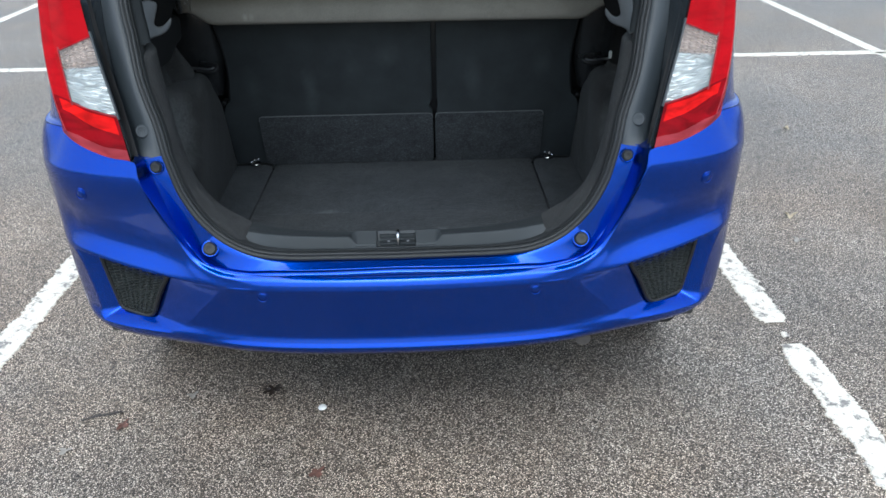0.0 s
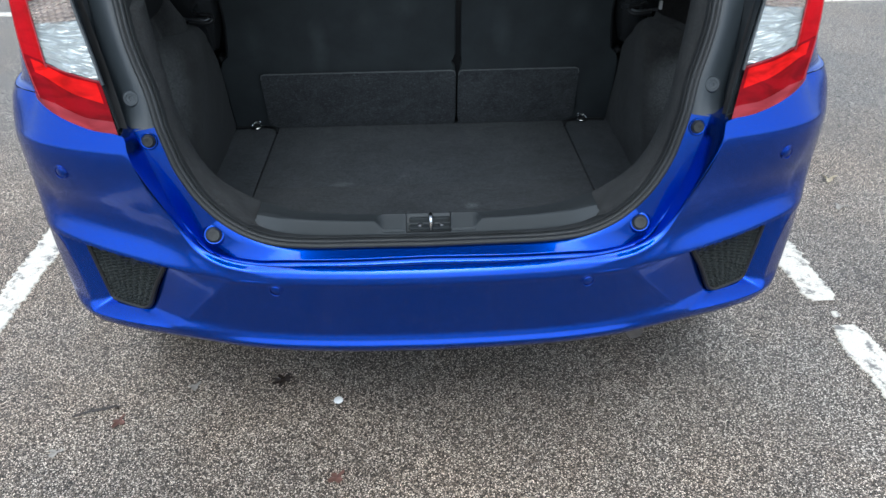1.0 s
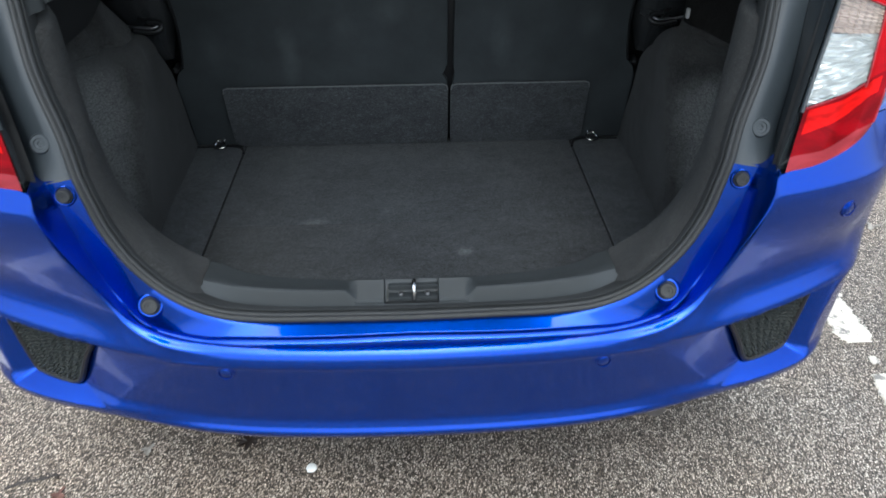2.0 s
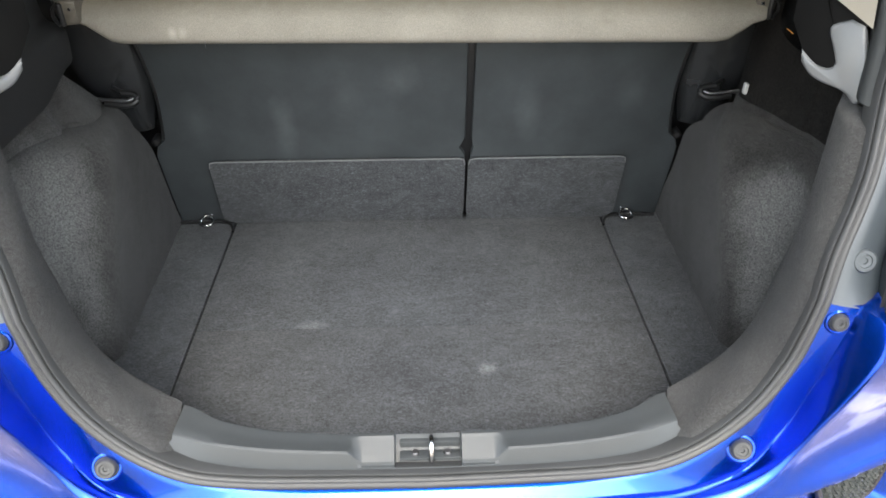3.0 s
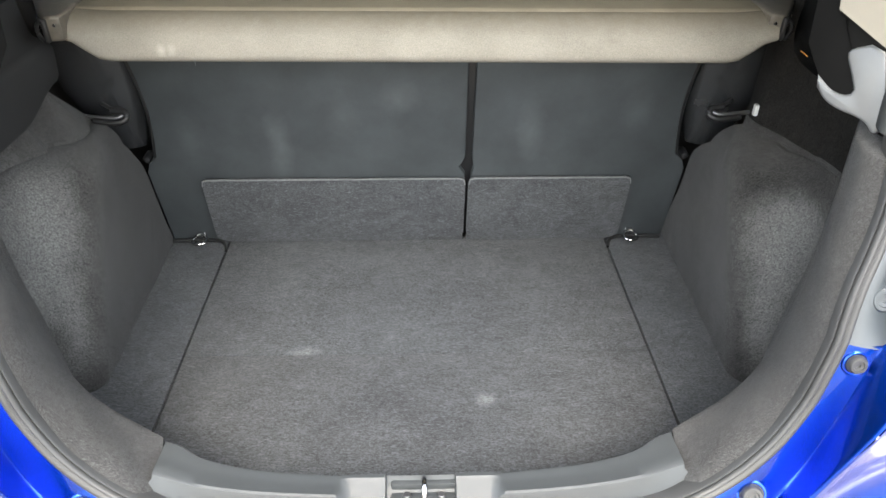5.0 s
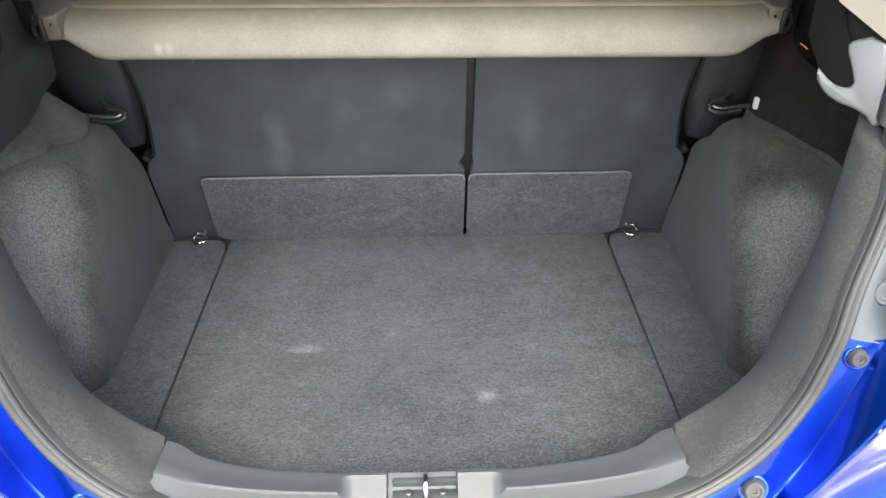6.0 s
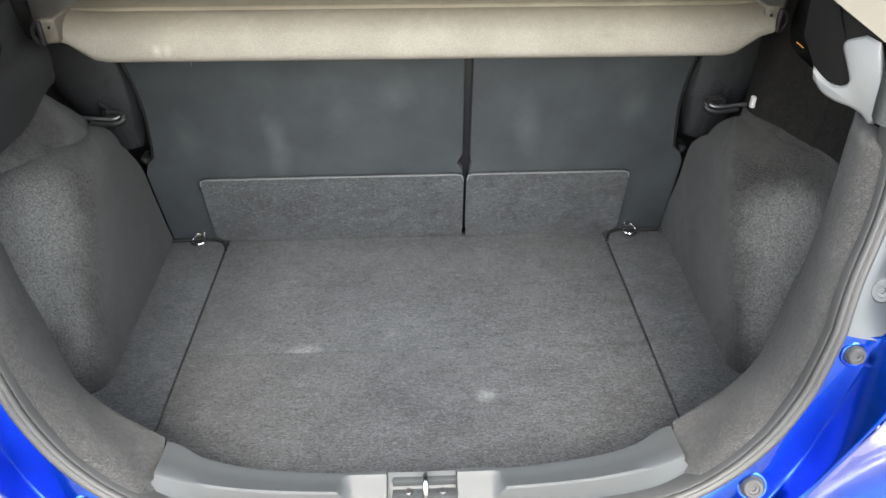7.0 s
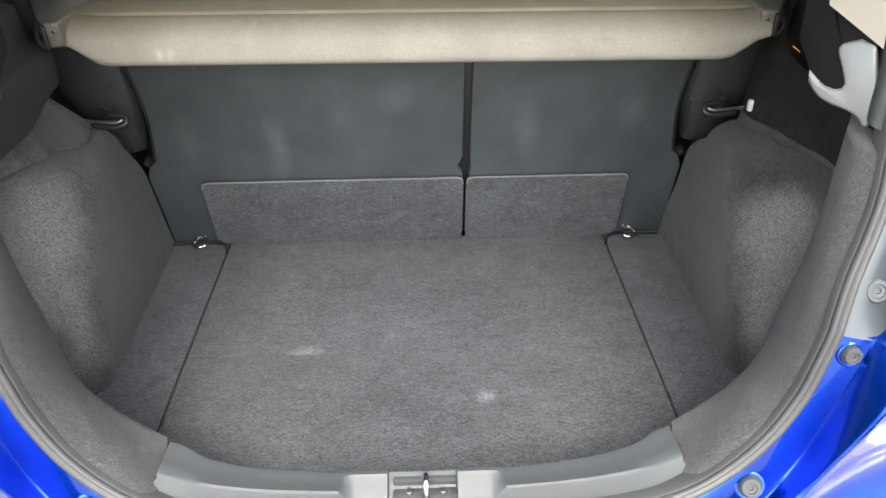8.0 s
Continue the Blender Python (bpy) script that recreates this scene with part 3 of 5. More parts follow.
def flange_rows():
    rows = []
    for k in (-0.2, 0, 0.3, 0.6, 0.9, 0.96, 0.99):
        rows.append([s.lerp(f, k) + Vector((0, 0.012 if k < 0 else 0, 0)) for s, f in zip(SEAL_LOW, FOLD)])
    for k, dip in ((0.03, 0.001), (0.08, 0.0045), (0.14, 0.0065), (0.3, 0.009), (0.55, 0.0105), (0.78, 0.0088), (0.9, 0.0055), (0.96, 0.0025)):
        rows.append([f.lerp(o, k) + Vector((0, 0.35 * dip, -dip)) * (1 - 0.8 * smooth01(0.57, 0.66, f.z)) for f, o in zip(FOLD, OUTER)])
    rows.append([o + Vector((0, 0.001, -0.0005)) for o in OUTER])
    for n, row in enumerate(rows):
        row.append(row[-1] + (Vector((0.001, 0.02, 0.003)) if n < 7 else Vector((0.010, 0.055, 0.006))))
    return rows


fr = flange_rows()
fl = [[Vector((-p.x, p.y, p.z)) for p in r[:0:-1]] + r for r in fr]
for n_row, row in enumerate(fl):
    for p in row:
        p.x += CX * min(1.0, (len(fl) - 1 - n_row) / 5)
flange = part("tailgate_frame", grid(fl, flip=True), BLUE, car, "blue painted frame below the boot opening", sharp=42)


def rubber_stop(x, y, z, side, r, name="rubber_stop", material=RUBBER, under=None, n=(0.15, -0.85, 0.5)):
    geo = lathe([(0.0002, 0.006), (r * 0.2, 0.006), (r * 0.24, 0.0075), (r * 0.5, 0.0078), (r * 0.55, 0.0092), (r * 0.8, 0.0092), (r * 0.95, 0.007), (r, 0.002), (r * 1.06, 0.002), (r * 1.1, -0.004)], 32)
    m = Matrix.Translation((x, y, z)) @ Vector(n).to_track_quat("Z", "Y").to_matrix().to_4x4()
    stop = part(name, centred(moved(geo, m), side), material, flange if under is None else under, "round black rubber buffer")
    if under is None:
        seat = lathe([(r * 1.02, 0.0015), (r * 1.1, 0.0024), (r * 1.25, 0.0026), (r * 1.42, 0.0012), (r * 1.6, -0.004)], 32)
        part("buffer_seat", centred(moved(seat, m), side), BLUE, stop, "raised painted seat")


for side in (1, -1):
    rubber_stop(0.5257, 0.069, 0.788, side, 0.0118, n=(-0.05, -0.93, 0.25))
    rubber_stop(0.427, 0.026, 0.602, side, 0.0145, n=(-0.12, -0.85, 0.45))

# ---- car: rear pillars beside the opening ----
SEAL_UP = curve([(0.511, 0.076, 0.812), (0.5235, 0.0975, 0.872), (0.5425, 0.120, 0.925), (0.556, 0.140, 0.972), (0.570, 0.178, 1.0474), (0.583, 0.212, 1.124), (0.585, 0.28, 1.26), (0.56, 0.37, 1.4)], 60)
GREY_UP = curve([(0.571, 0.071, 0.806), (0.577, 0.090, 0.825), (0.584, 0.111, 0.858), (0.5975, 0.135, 0.92), (0.611, 0.168, 1.0), (0.623, 0.205, 1.09), (0.63, 0.28, 1.26), (0.605, 0.38, 1.41)], 60)
LAMP_IN = curve([(0.563, 0.040, 0.814), (0.583, 0.068, 0.88), (0.600, 0.092, 0.94), (0.628, 0.132, 1.03), (0.654, 0.176, 1.124), (0.68, 0.25, 1.26), (0.66, 0.36, 1.42)], 60)
for side in (1, -1):
    rows = [[s + Vector((-0.012, 0.014, 0)) for s in SEAL_UP], SEAL_UP] + [[s.lerp(g, k) + Vector((0, -0.004 * math.sin(math.pi * k), 0)) for s, g in zip(SEAL_UP, GREY_UP)] for k in (0.3, 0.6, 0.9)] + [[s.lerp(g, 1.0) for s, g in zip(SEAL_UP, GREY_UP)]]
    pillar = part("rear_pillar_trim", centred(grid(rows, flip=True), side), PILLAR_GREY, car, "satin grey trim along the rear pillar", sharp=60)
    rows = [[g + Vector((0.0005, 0.001, 0)) for g in GREY_UP]] + [[g.lerp(q, k) for g, q in zip(GREY_UP, LAMP_IN)] for k in (0.12, 0.5, 1.0)] + [[q + Vector((0.060, 0.026, 0)) for q in LAMP_IN]]
    rows = [[r[0] + Vector((0.004, -0.001, -0.03))] + r for r in rows]
    part("pillar_gutter", centred(grid(rows, flip=True), side), GLOSS_BLACK, pillar, "black gutter beside the lamp", sharp=60)
    rubber_stop(0.5505, 0.103, 0.860, side, 0.0165, "plug", PILLAR_GREY, pillar, (-0.05, -0.9, 0.35))

# ---- car: tail lamps ----
def lamp_point(i, z):
    p = PLAN[i]
    tuck = 0.022 * smooth01(0.80, 0.88, z) * smooth01(0.62, 0.80, p.x)
    return Vector((p.x - tuck - 0.055 * (z - 0.8), p.y + 0.022 + 0.33 * max(0.0, z - 0.8), z))


inner_x = table([(0.80, 0.563), (0.88, 0.587), (0.94, 0.607), (1.03, 0.64), (1.124, 0.672), (1.26, 0.705), (1.30, 0.72)])
outer_x = table([(0.83, 0.728), (0.85, 0.746), (0.87, 0.762), (0.90, 0.780), (0.94, 0.797), (0.99, 0.809), (1.05, 0.816), (1.15, 0.817), (1.3, 0.808)])
LAMP_TOP = 1.27


def lamp_rows(z_of, n_rows, u0, u1, n_cols, sink=0.0, wave=None):
    """A patch of the lamp: z_of(u, v) gives the height, u runs from the inner edge to the outer."""
    out = []
    for j in range(n_rows + 1):
        row = []
        for k in range(n_cols + 1):
            u, v = u0 + (u1 - u0) * k / n_cols, j / n_rows
            z = z_of(u, v)
            xi = inner_x(z)
            i0 = plan_index(xi)
            f = i0 + (plan_index(outer_x(z)) - i0) * u
            i = int(f)
            p = lamp_point(i, z).lerp(lamp_point(min(i + 1, len(PLAN) - 1), z), f - i)
            n = PLAN_N[i].lerp(PLAN_N[min(i + 1, len(PLAN) - 1)], f - i)
            bulge = 0.012 * math.sin(math.pi * min(1, max(0, u))) + 0.004
            row.append(p + n * (bulge - sink + (wave(u, v) if wave else 0)))
        out.append(row)
    return out


def low_of(u):
    i0 = plan_index(0.568)
    f = i0 + (plan_index(0.745) - i0) * min(1.0, max(0.0, u))
    return top_edge(PLAN[int(f)].x) + 0.001


clear_lo = lambda u: 0.905 + 0.052 * u
clear_hi = lambda u: 1.06 - 0.062 * u
U_CLEAR = 0.5
RIDGE = 0.74


def facet(u, v):
    """The lens folds along an upright ridge near its outer edge."""
    return 0.011 * max(0.0, 1 - abs(u - RIDGE) / (0.16 if u < RIDGE else 0.26)) + 0.004 * max(0.0, 1 - abs(u - 0.25) / 0.2)


for side in (1, -1):
    lamp_back = joined(grid(lamp_rows(lambda u, v: low_of(u) + v * (LAMP_TOP - low_of(u)), 14, -0.01, 1.02, 14, sink=0.028)))
    lamp = part("tail_lamp", sided(lamp_back, side), PLASTIC_BLACK, car, "tall tail lamp in red and clear plastic")
    band = lambda u: low_of(u) + 0.021 + 0.006 * u
    foot = grid(lamp_rows(lambda u, v: low_of(u) + v * (band(u) - low_of(u)), 6, 0.0, 1.0, 40, wave=lambda u, v: facet(u, v) * v))
    part("lower_strip", sided(foot, side), LENS_PINK, lamp, "paler red bottom strip")
    low = grid(lamp_rows(lambda u, v: band(u) + v * (clear_lo(u) - band(u)), 24, 0.0, RIDGE, 30, wave=facet))
    part("lower_lens", sided(low, side), LENS_DEEP, lamp, "deep red lower lens", sharp=12)
    glow = grid(lamp_rows(lambda u, v: clear_lo(u) - 0.004 - (0.034 - 0.02 * u) * v, 10, 0.03, 0.66, 24, sink=-0.0012, wave=facet))
    part("brake_lens", sided(glow, side), LENS_LOW, lamp, "bright red brake light lens")
    rim = [lamp_rows(lambda u, v: clear_lo(u) + v * (clear_hi(u) - clear_lo(u)), 1, uu, uu, 1, sink=-0.001) for uu in [k / 20 * U_CLEAR for k in range(21)]]
    border = [r[0][0] for r in rim] + [r[1][0] for r in rim[::-1]]
    part("lens_border", sided(tube(curve(border, 90), 0.0016, 6), side), LENS_PINK, lamp, "pale pink border of the clear lens")
    top = grid(lamp_rows(lambda u, v: clear_hi(u) + v * (LAMP_TOP - clear_hi(u)), 30, 0.0, RIDGE, 36, wave=facet))
    part("upper_lens", sided(top, side), LENS_RED, lamp, "deep red upper lens", sharp=12)
    outer = grid(lamp_rows(lambda u, v: clear_lo(u) + v * (clear_hi(u) - clear_lo(u)), 16, U_CLEAR, RIDGE, 14, wave=facet))
    part("side_lens", sided(outer, side), LENS_RED, lamp, "red outer lens", sharp=12)
    # Shade of the turned-away flank is put into a deeper red.
    flank = grid(lamp_rows(lambda u, v: band(u) + v * (LAMP_TOP - band(u)), 40, RIDGE, 1.0, 14, wave=facet))
    part("outer_lens", sided(flank, side), LENS_DEEP, lamp, "flank of the lamp with its shade put into a dark red")
    # The highlight on the lens ridge is drawn as a thin pale tube.
    crest = [r[0] for r in lamp_rows(lambda u, v: band(u) + v * (LAMP_TOP - band(u)), 40, RIDGE, RIDGE + 0.001, 1, wave=facet)]
    part("ridge_highlight", sided(tube(crest, 0.0014, 6), side), LENS_PINK, lamp, "pale tube for the highlight on the lens ridge")
    cover = grid(lamp_rows(lambda u, v: clear_lo(u) + v * (clear_hi(u) - clear_lo(u)), 12, 0.0, U_CLEAR, 16))
    pane = part("clear_lens", sided(cover, side), CLEAR, lamp, "clear reversing lens")
    pane.visible_shadow = False
    ribs = grid(lamp_rows(lambda u, v: clear_lo(u) + v * 0.632 * (clear_hi(u) - clear_lo(u)), 90, -0.004, U_CLEAR + 0.006, 70, sink=0.0045, wave=lambda u, v: 0.0023 * math.sin(v * 76 + 5 * noise.noise(Vector((u * 6, v * 7, 2.0)))) + 0.0026 * noise.noise(Vector((u * 12, v * 18, 1.5)))))
    part("reflector", sided(ribs, side), REFLECTOR, lamp, "ribbed silver reflector")
    ind = grid(lamp_rows(lambda u, v: clear_lo(u) + (0.632 + 0.368 * v) * (clear_hi(u) - clear_lo(u)), 60, -0.004, U_CLEAR + 0.006, 60, sink=0.0045, wave=lambda u, v: 0.0019 * math.sin(v * 48) + 0.0016 * math.sin(u * 78)))
    part("indicator_reflector", sided(ind, side), AMBER, lamp, "faint amber indicator chamber")
    strip = [lamp_rows(lambda u, v: 0.90 + 0.17 * v, 40, 0.0, 0.001, 1)]
    line = [r[0] for r in strip[0]]
    part("edge_strip", sided(tube([p + Vector((-0.003, 0, 0)) for p in line], 0.0032, 8), side), PILLAR_GREY, lamp, "grey edge strip")

# ---- car: body shell, roof, glass, wheels ----
plan_x = table([(p.y, p.x) for p in PLAN[120:250:12]] + [(0.6, 0.857), (2.6, 0.85), (3.3, 0.82), (3.7, 0.74), (3.9, 0.6)])
roof_z = table([(0.4, 1.44), (0.6, 1.49), (1.2, 1.525), (1.9, 1.49), (2.3, 1.33), (2.85, 1.05), (3.3, 0.97), (3.7, 0.86), (3.92, 0.66)])
rear_y = table([(0.2, 0.47), (0.80, 0.47), (0.868, 0.44), (0.8685, 0.125), (0.92, 0.158), (0.98, 0.205), (1.05, 0.29), (1.2, 0.36), (1.45, 0.44)])


def side_x(y, z):
    rake = (0.022 + 0.33 * max(0.0, z - 0.8)) * smooth01(0.6, 0.25, y) * smooth01(0.82, 0.87, z)
    wide = plan_x(y - rake) - 0.004
    tuck = 0.05 * smooth01(0.45, 0.2, z)
    lean = 0.30 * max(0.0, z - 0.96) + 0.04 * smooth01(0.8, 0.93, z)
    return wide - tuck - lean


side_rows, NS, NZ = [], 120, 44
for j in range(NZ + 1):
    row = []
    for i in range(NS + 1):
        s = i / NS
        yn = 0.42 + s * 3.48
        z = 0.2 + (roof_z(yn) - 0.035 - 0.2) * j / NZ
        y = rear_y(z) + s * (3.9 - rear_y(z))
        row.append(Vector((side_x(y, z), y, z)))
    side_rows.append(row)


def cell_mid(i, j):
    return (side_rows[i][j] + side_rows[i + 1][j + 1]) / 2


def is_window(c):
    return 1.0 < c.z < roof_z(c.y) - 0.11 and 0.62 < c.y < 2.55 and not 1.42 < c.y < 1.5


def in_arch(c):
    return any((c.y - wy) ** 2 + (c.z - 0.29) ** 2 < 0.325**2 for wy in (0.635, 3.115))


for side in (1, -1):
    body = part("body_side", sided(grid(side_rows, keep=lambda i, j: not is_window(cell_mid(i, j)) and not in_arch(cell_mid(i, j))), side), BLUE, car, "blue side panel with doors")
    glass_side = part("side_window", sided(grid(side_rows, keep=lambda i, j: is_window(cell_mid(i, j))), side), PANE, body, "tinted side glass")
    glass_side.visible_shadow = False

roof_rows = []
for i in range(NS + 1):
    s = i / NS
    y = rear_y(roof_z(0.42 + s * 3.48) - 0.035) + s * (3.9 - rear_y(roof_z(0.42 + s * 3.48) - 0.035))
    edge = side_rows[NZ][i]
    roof_rows.append([Vector((edge.x * k, edge.y - 0.03 * (1 - k * k), edge.z + 0.035 * (1 - k * k))) for k in [m / 12 for m in range(-12, 13)]])
screen = lambda i, j: 1.95 < roof_rows[i][j].y < 2.8 and 1 < j < 22
roof = part("roof_and_bonnet", grid(roof_rows, keep=lambda i, j: not screen(i, j)), BLUE, car, "blue roof and bonnet")
ws = part("windscreen", grid(roof_rows, keep=screen), PANE, roof, "tinted windscreen")
ws.visible_shadow = False
nose = [[Vector((side_rows[j][NS].x * k, 3.9 + 0.06 * (1 - k * k), side_rows[j][NS].z)) for k in [m / 8 for m in range(-8, 9)]] for j in range(NZ + 1)]
part("front_bumper", grid(nose, flip=True), BLUE, car, "blue front bumper")
for side in (1, -1):
    rows = []
    for j in range(15):
        z = 0.8705 + 0.20 * j / 14
        i0 = plan_index(outer_x(z)) - 1
        row = []
        for k in range(15):
            u = k / 14
            f = i0 + (len(PLAN) - 2 - i0) * u
            p = lamp_point(int(f), z).lerp(lamp_point(int(f) + 1, z), f - int(f)) + PLAN_N[int(f)] * 0.002
            y = p.y + 0.12 * u
            edge = Vector((side_x(max(y, 0.2), z) + 0.003, y, z))
            row.append(p.lerp(edge, smooth01(0.0, 1.0, u)))
        if j == 0:
            ledge = []
            for k in range(15):
                f = i0 + (len(PLAN) - 2 - i0) * k / 14
                ledge.append(skin(round(f), 0.8675) + Vector((-0.001, 0, 0.0005)))
            rows += [ledge, [a.lerp(b, 0.3) + Vector((0, 0, -0.001)) for a, b in zip(ledge, row)]]
        rows.append(row)
    part("quarter_panel", sided(grid(rows), side), BLUE, car, "blue quarter panel beside the lamp", sharp=60)
tip = curve([(0.446, 0.012, 0.327), (0.446, 0.06, 0.328), (0.44, 0.2, 0.335), (0.42, 0.5, 0.345), (0.41, 0.9, 0.345)], 24)
part("exhaust_pipe", tube(tip, 0.019, 20), DARK_STEEL, car, "dull grey exhaust tail pipe")
part("underbody", block(-0.76, 0.76, 0.12, 3.85, 0.315, 0.35, 0.01), RUBBER, car, "black underbody")


def wheel(x, y, side):
    w = part("wheel", moved(lathe([(0.03, -0.075), (0.06, -0.07), (0.19, -0.06), (0.2, 0.06), (0.195, 0.085), (0.17, 0.06), (0.05, 0.055), (0.0005, 0.06)], 40, "x"), Matrix.Translation((x, y, 0.29))), ALLOY, car, "silver alloy wheel")
    pts = [(0.2, -0.08), (0.25, -0.09), (0.275, -0.088), (0.287, -0.078)]
    for k in range(5):
        c = -0.062 + k * 0.031
        pts += [(0.29, c - 0.012), (0.29, c + 0.012), (0.282, c + 0.013), (0.282, c + 0.017)]
    pts += [(0.287, 0.078), (0.275, 0.088), (0.25, 0.09), (0.2, 0.08)]
    part("tyre", moved(lathe(pts, 64, "x"), Matrix.Translation((x, y, 0.29))), TYRE, w, "black grooved tyre")
    return w


for side in (1, -1):
    wheel(side * 0.752, 0.635, side)
    wheel(side * 0.748, 3.115, side)


def tailgate():
    """The raised tailgate, hinged at the roof."""
    wide = table([(0, 0.55), (0.3, 0.60), (0.75, 0.60), (1.0, 0.56), (1.1, 0.46)])
    rows_o, rows_i = [], []
    n = 24
    for k in range(n + 1):
        s = 1.1 * k / n
        y, z = 0.42 - s * 0.97, 1.47 + 0.42 * s - 0.20 * s * s
        rows_o.append([Vector((wide(s) * m / 10, y, z + 0.03 - 0.03 * (m / 10) ** 2)) for m in range(-10, 11)])
        rows_i.append([Vector((wide(s) * 0.97 * m / 10, y + 0.005, z - 0.035)) for m in range(-10, 11)])
    pane = lambda i, j: 2 < i < 13 and 2 < j < 17
    rim = []
    for o, q in zip(rows_o, rows_i):
        rim.append(([o[0], q[0]], [o[-1], q[-1]]))
    shell = joined(
        grid(rows_o, flip=True, keep=lambda i, j: not pane(i, j)),
        grid([r[0] for r in rim]),
        grid([r[1] for r in rim], flip=True),
        grid([rows_o[-1], rows_i[-1]], flip=True),
        grid([rows_o[0], rows_i[0]]),
    )
    gate = part("tailgate", shell, BLUE, car, "raised blue tailgate")
    part("tailgate_lining", grid(rows_i, keep=lambda i, j: not pane(i, j)), PLASTIC, gate, "grey inner lining")
    g = part("rear_window", grid([[p - Vector((0, 0, 0.02)) for p in r] for r in rows_o], keep=pane), PANE, gate, "tinted rear glass")


tailgate()

# ---- boot: weatherstrip and sill ----
SEAL_TOP = curve([(0.56, 0.37, 1.4), (0.5, 0.415, 1.45), (0.35, 0.425, 1.465), (0.0, 0.43, 1.47)], 30)
SEAL_HALF = SEAL_LOW + SEAL_UP[1:] + SEAL_TOP[1:]
RING = [Vector((-p.x, p.y, p.z)) for p in SEAL_HALF[-2:0:-1]] + SEAL_HALF
RING = curve(RING + [RING[0]], 320)[:-1]


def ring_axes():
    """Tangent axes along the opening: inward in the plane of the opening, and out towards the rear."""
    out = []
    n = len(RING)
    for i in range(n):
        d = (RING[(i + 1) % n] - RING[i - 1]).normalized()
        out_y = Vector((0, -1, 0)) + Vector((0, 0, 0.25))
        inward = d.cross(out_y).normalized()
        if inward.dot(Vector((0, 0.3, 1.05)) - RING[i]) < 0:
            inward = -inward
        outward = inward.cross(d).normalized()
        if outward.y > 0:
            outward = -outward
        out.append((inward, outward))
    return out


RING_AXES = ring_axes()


def ring_sweep(profile):
    """Rows round the opening: profile of (inward, towards the rear) pairs."""
    rows = []
    for a, b in profile:
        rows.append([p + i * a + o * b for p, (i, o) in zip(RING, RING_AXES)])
    return grid(rows, closed=True, flip=True)


part("weatherstrip", centred(ring_sweep([(-0.0010, -0.0120), (-0.0005, 0.0020), (0.0016, 0.0055), (0.0048, 0.0065), (0.0088, 0.0055), (0.0100, 0.0025), (0.0108, 0.0025), (0.0116, 0.0055), (0.0140, 0.0080), (0.0168, 0.0075), (0.0188, 0.0040), (0.0194, 0.0010), (0.0202, 0.0010), (0.0210, 0.0035), (0.0228, 0.0045), (0.0244, 0.0025), (0.0252, -0.0200)])), RUBBER, car, "black double-lipped rubber weatherstrip", sharp=70)

SILL_X = 0.357
rim_y = table([(0.0, 0.053), (0.1, 0.054), (0.15, 0.058), (0.215, 0.066), (0.285, 0.085), (0.353, 0.119), (0.42, 0.138), (0.6, 0.14)])


def sill():
    """The moulded sill plate between the seal and the boot floor: an upright rear face, a sloping top, and a pocket for the striker between two lowered wings."""
    xs = sorted({round(v, 4) for k in range(29) for v in (SILL_X * k / 28, -SILL_X * k / 28)} | {v * e for e in (1, -1) for v in (0.0435, 0.0455, 0.088, 0.094, 0.100, 0.106, 0.112)})
    rows = [[] for _ in range(12)]
    for x in xs:
        e = abs(x) / SILL_X
        y1 = rim_y(abs(x))
        y0 = 0.010 + 0.034 * e**3
        tip = smooth01(0.93, 1.0, e)
        y1 = y1 - 0.004 * tip
        pocket = 1 - smooth01(0.0435, 0.0455, abs(x))
        wing = 1 - smooth01(0.088, 0.108, abs(x))
        lip = wing * (1 - pocket)
        z0, top = 0.599 + 0.006 * e**3, 0.6265 + 0.003 * e**2
        ridge_z = top - 0.0175 * wing
        for r, (f, z, deep) in enumerate((
                (-0.03, z0 - 0.014, 0), (0.0, z0, 0), (0.03, z0 + 0.004, 0.1), (0.11, ridge_z - 0.006, 0.9), (0.15, ridge_z - 0.0015, 1), (0.21, ridge_z, 1),
                (0.45, ridge_z + (top - 0.003 - ridge_z) * 0.55, 1), (0.72, top - 0.003, 1), (0.80, top - 0.0025 + 0.0025 * lip, 0.8), (0.92, top - 0.003 + 0.0028 * lip, 0), (0.985, top - 0.009, 0), (1.0, top - 0.14, 0))):
            rows[r].append(Vector((x * (1 + (0.022 - 0.058 * smooth01(0.0, 0.1, f) - 0.004 * f) * smooth01(0.75, 1.0, e)) + CX, y0 + (y1 - y0) * f, z - 0.020 * pocket * deep * (1 - wing * 0.25))))
    return part("sill_trim", grid(rows, flip=True), SILL_PLASTIC, car, "grey-black moulded plastic sill trim", sharp=30)


sill_trim = sill()
part("striker_pocket", joined(block(-0.043, 0.043, 0.022, 0.040, 0.600, 0.606, 0.002), block(-0.043, 0.043, 0.040, 0.0535, 0.601, 0.6175, 0.003)), PLASTIC, sill_trim, "stepped latch pocket", sharp=35)
part("striker", tube(curve([(0.0, 0.019, 0.604), (0.0, 0.019, 0.620), (0.0, 0.025, 0.629), (0.0, 0.038, 0.629), (0.0, 0.045, 0.620), (0.0, 0.045, 0.604)], 24), 0.0038), CHROME, sill_trim, "bright steel latch loop")
for x in (-0.022, 0.022):
    part("screw", moved(lathe([(0.0002, 0.003), (0.004, 0.003), (0.005, 0.0015), (0.0052, -0.001)], 16), Matrix.Translation((x, 0.031, 0.607))), DARK_STEEL, sill_trim, "dark pan-head screw")

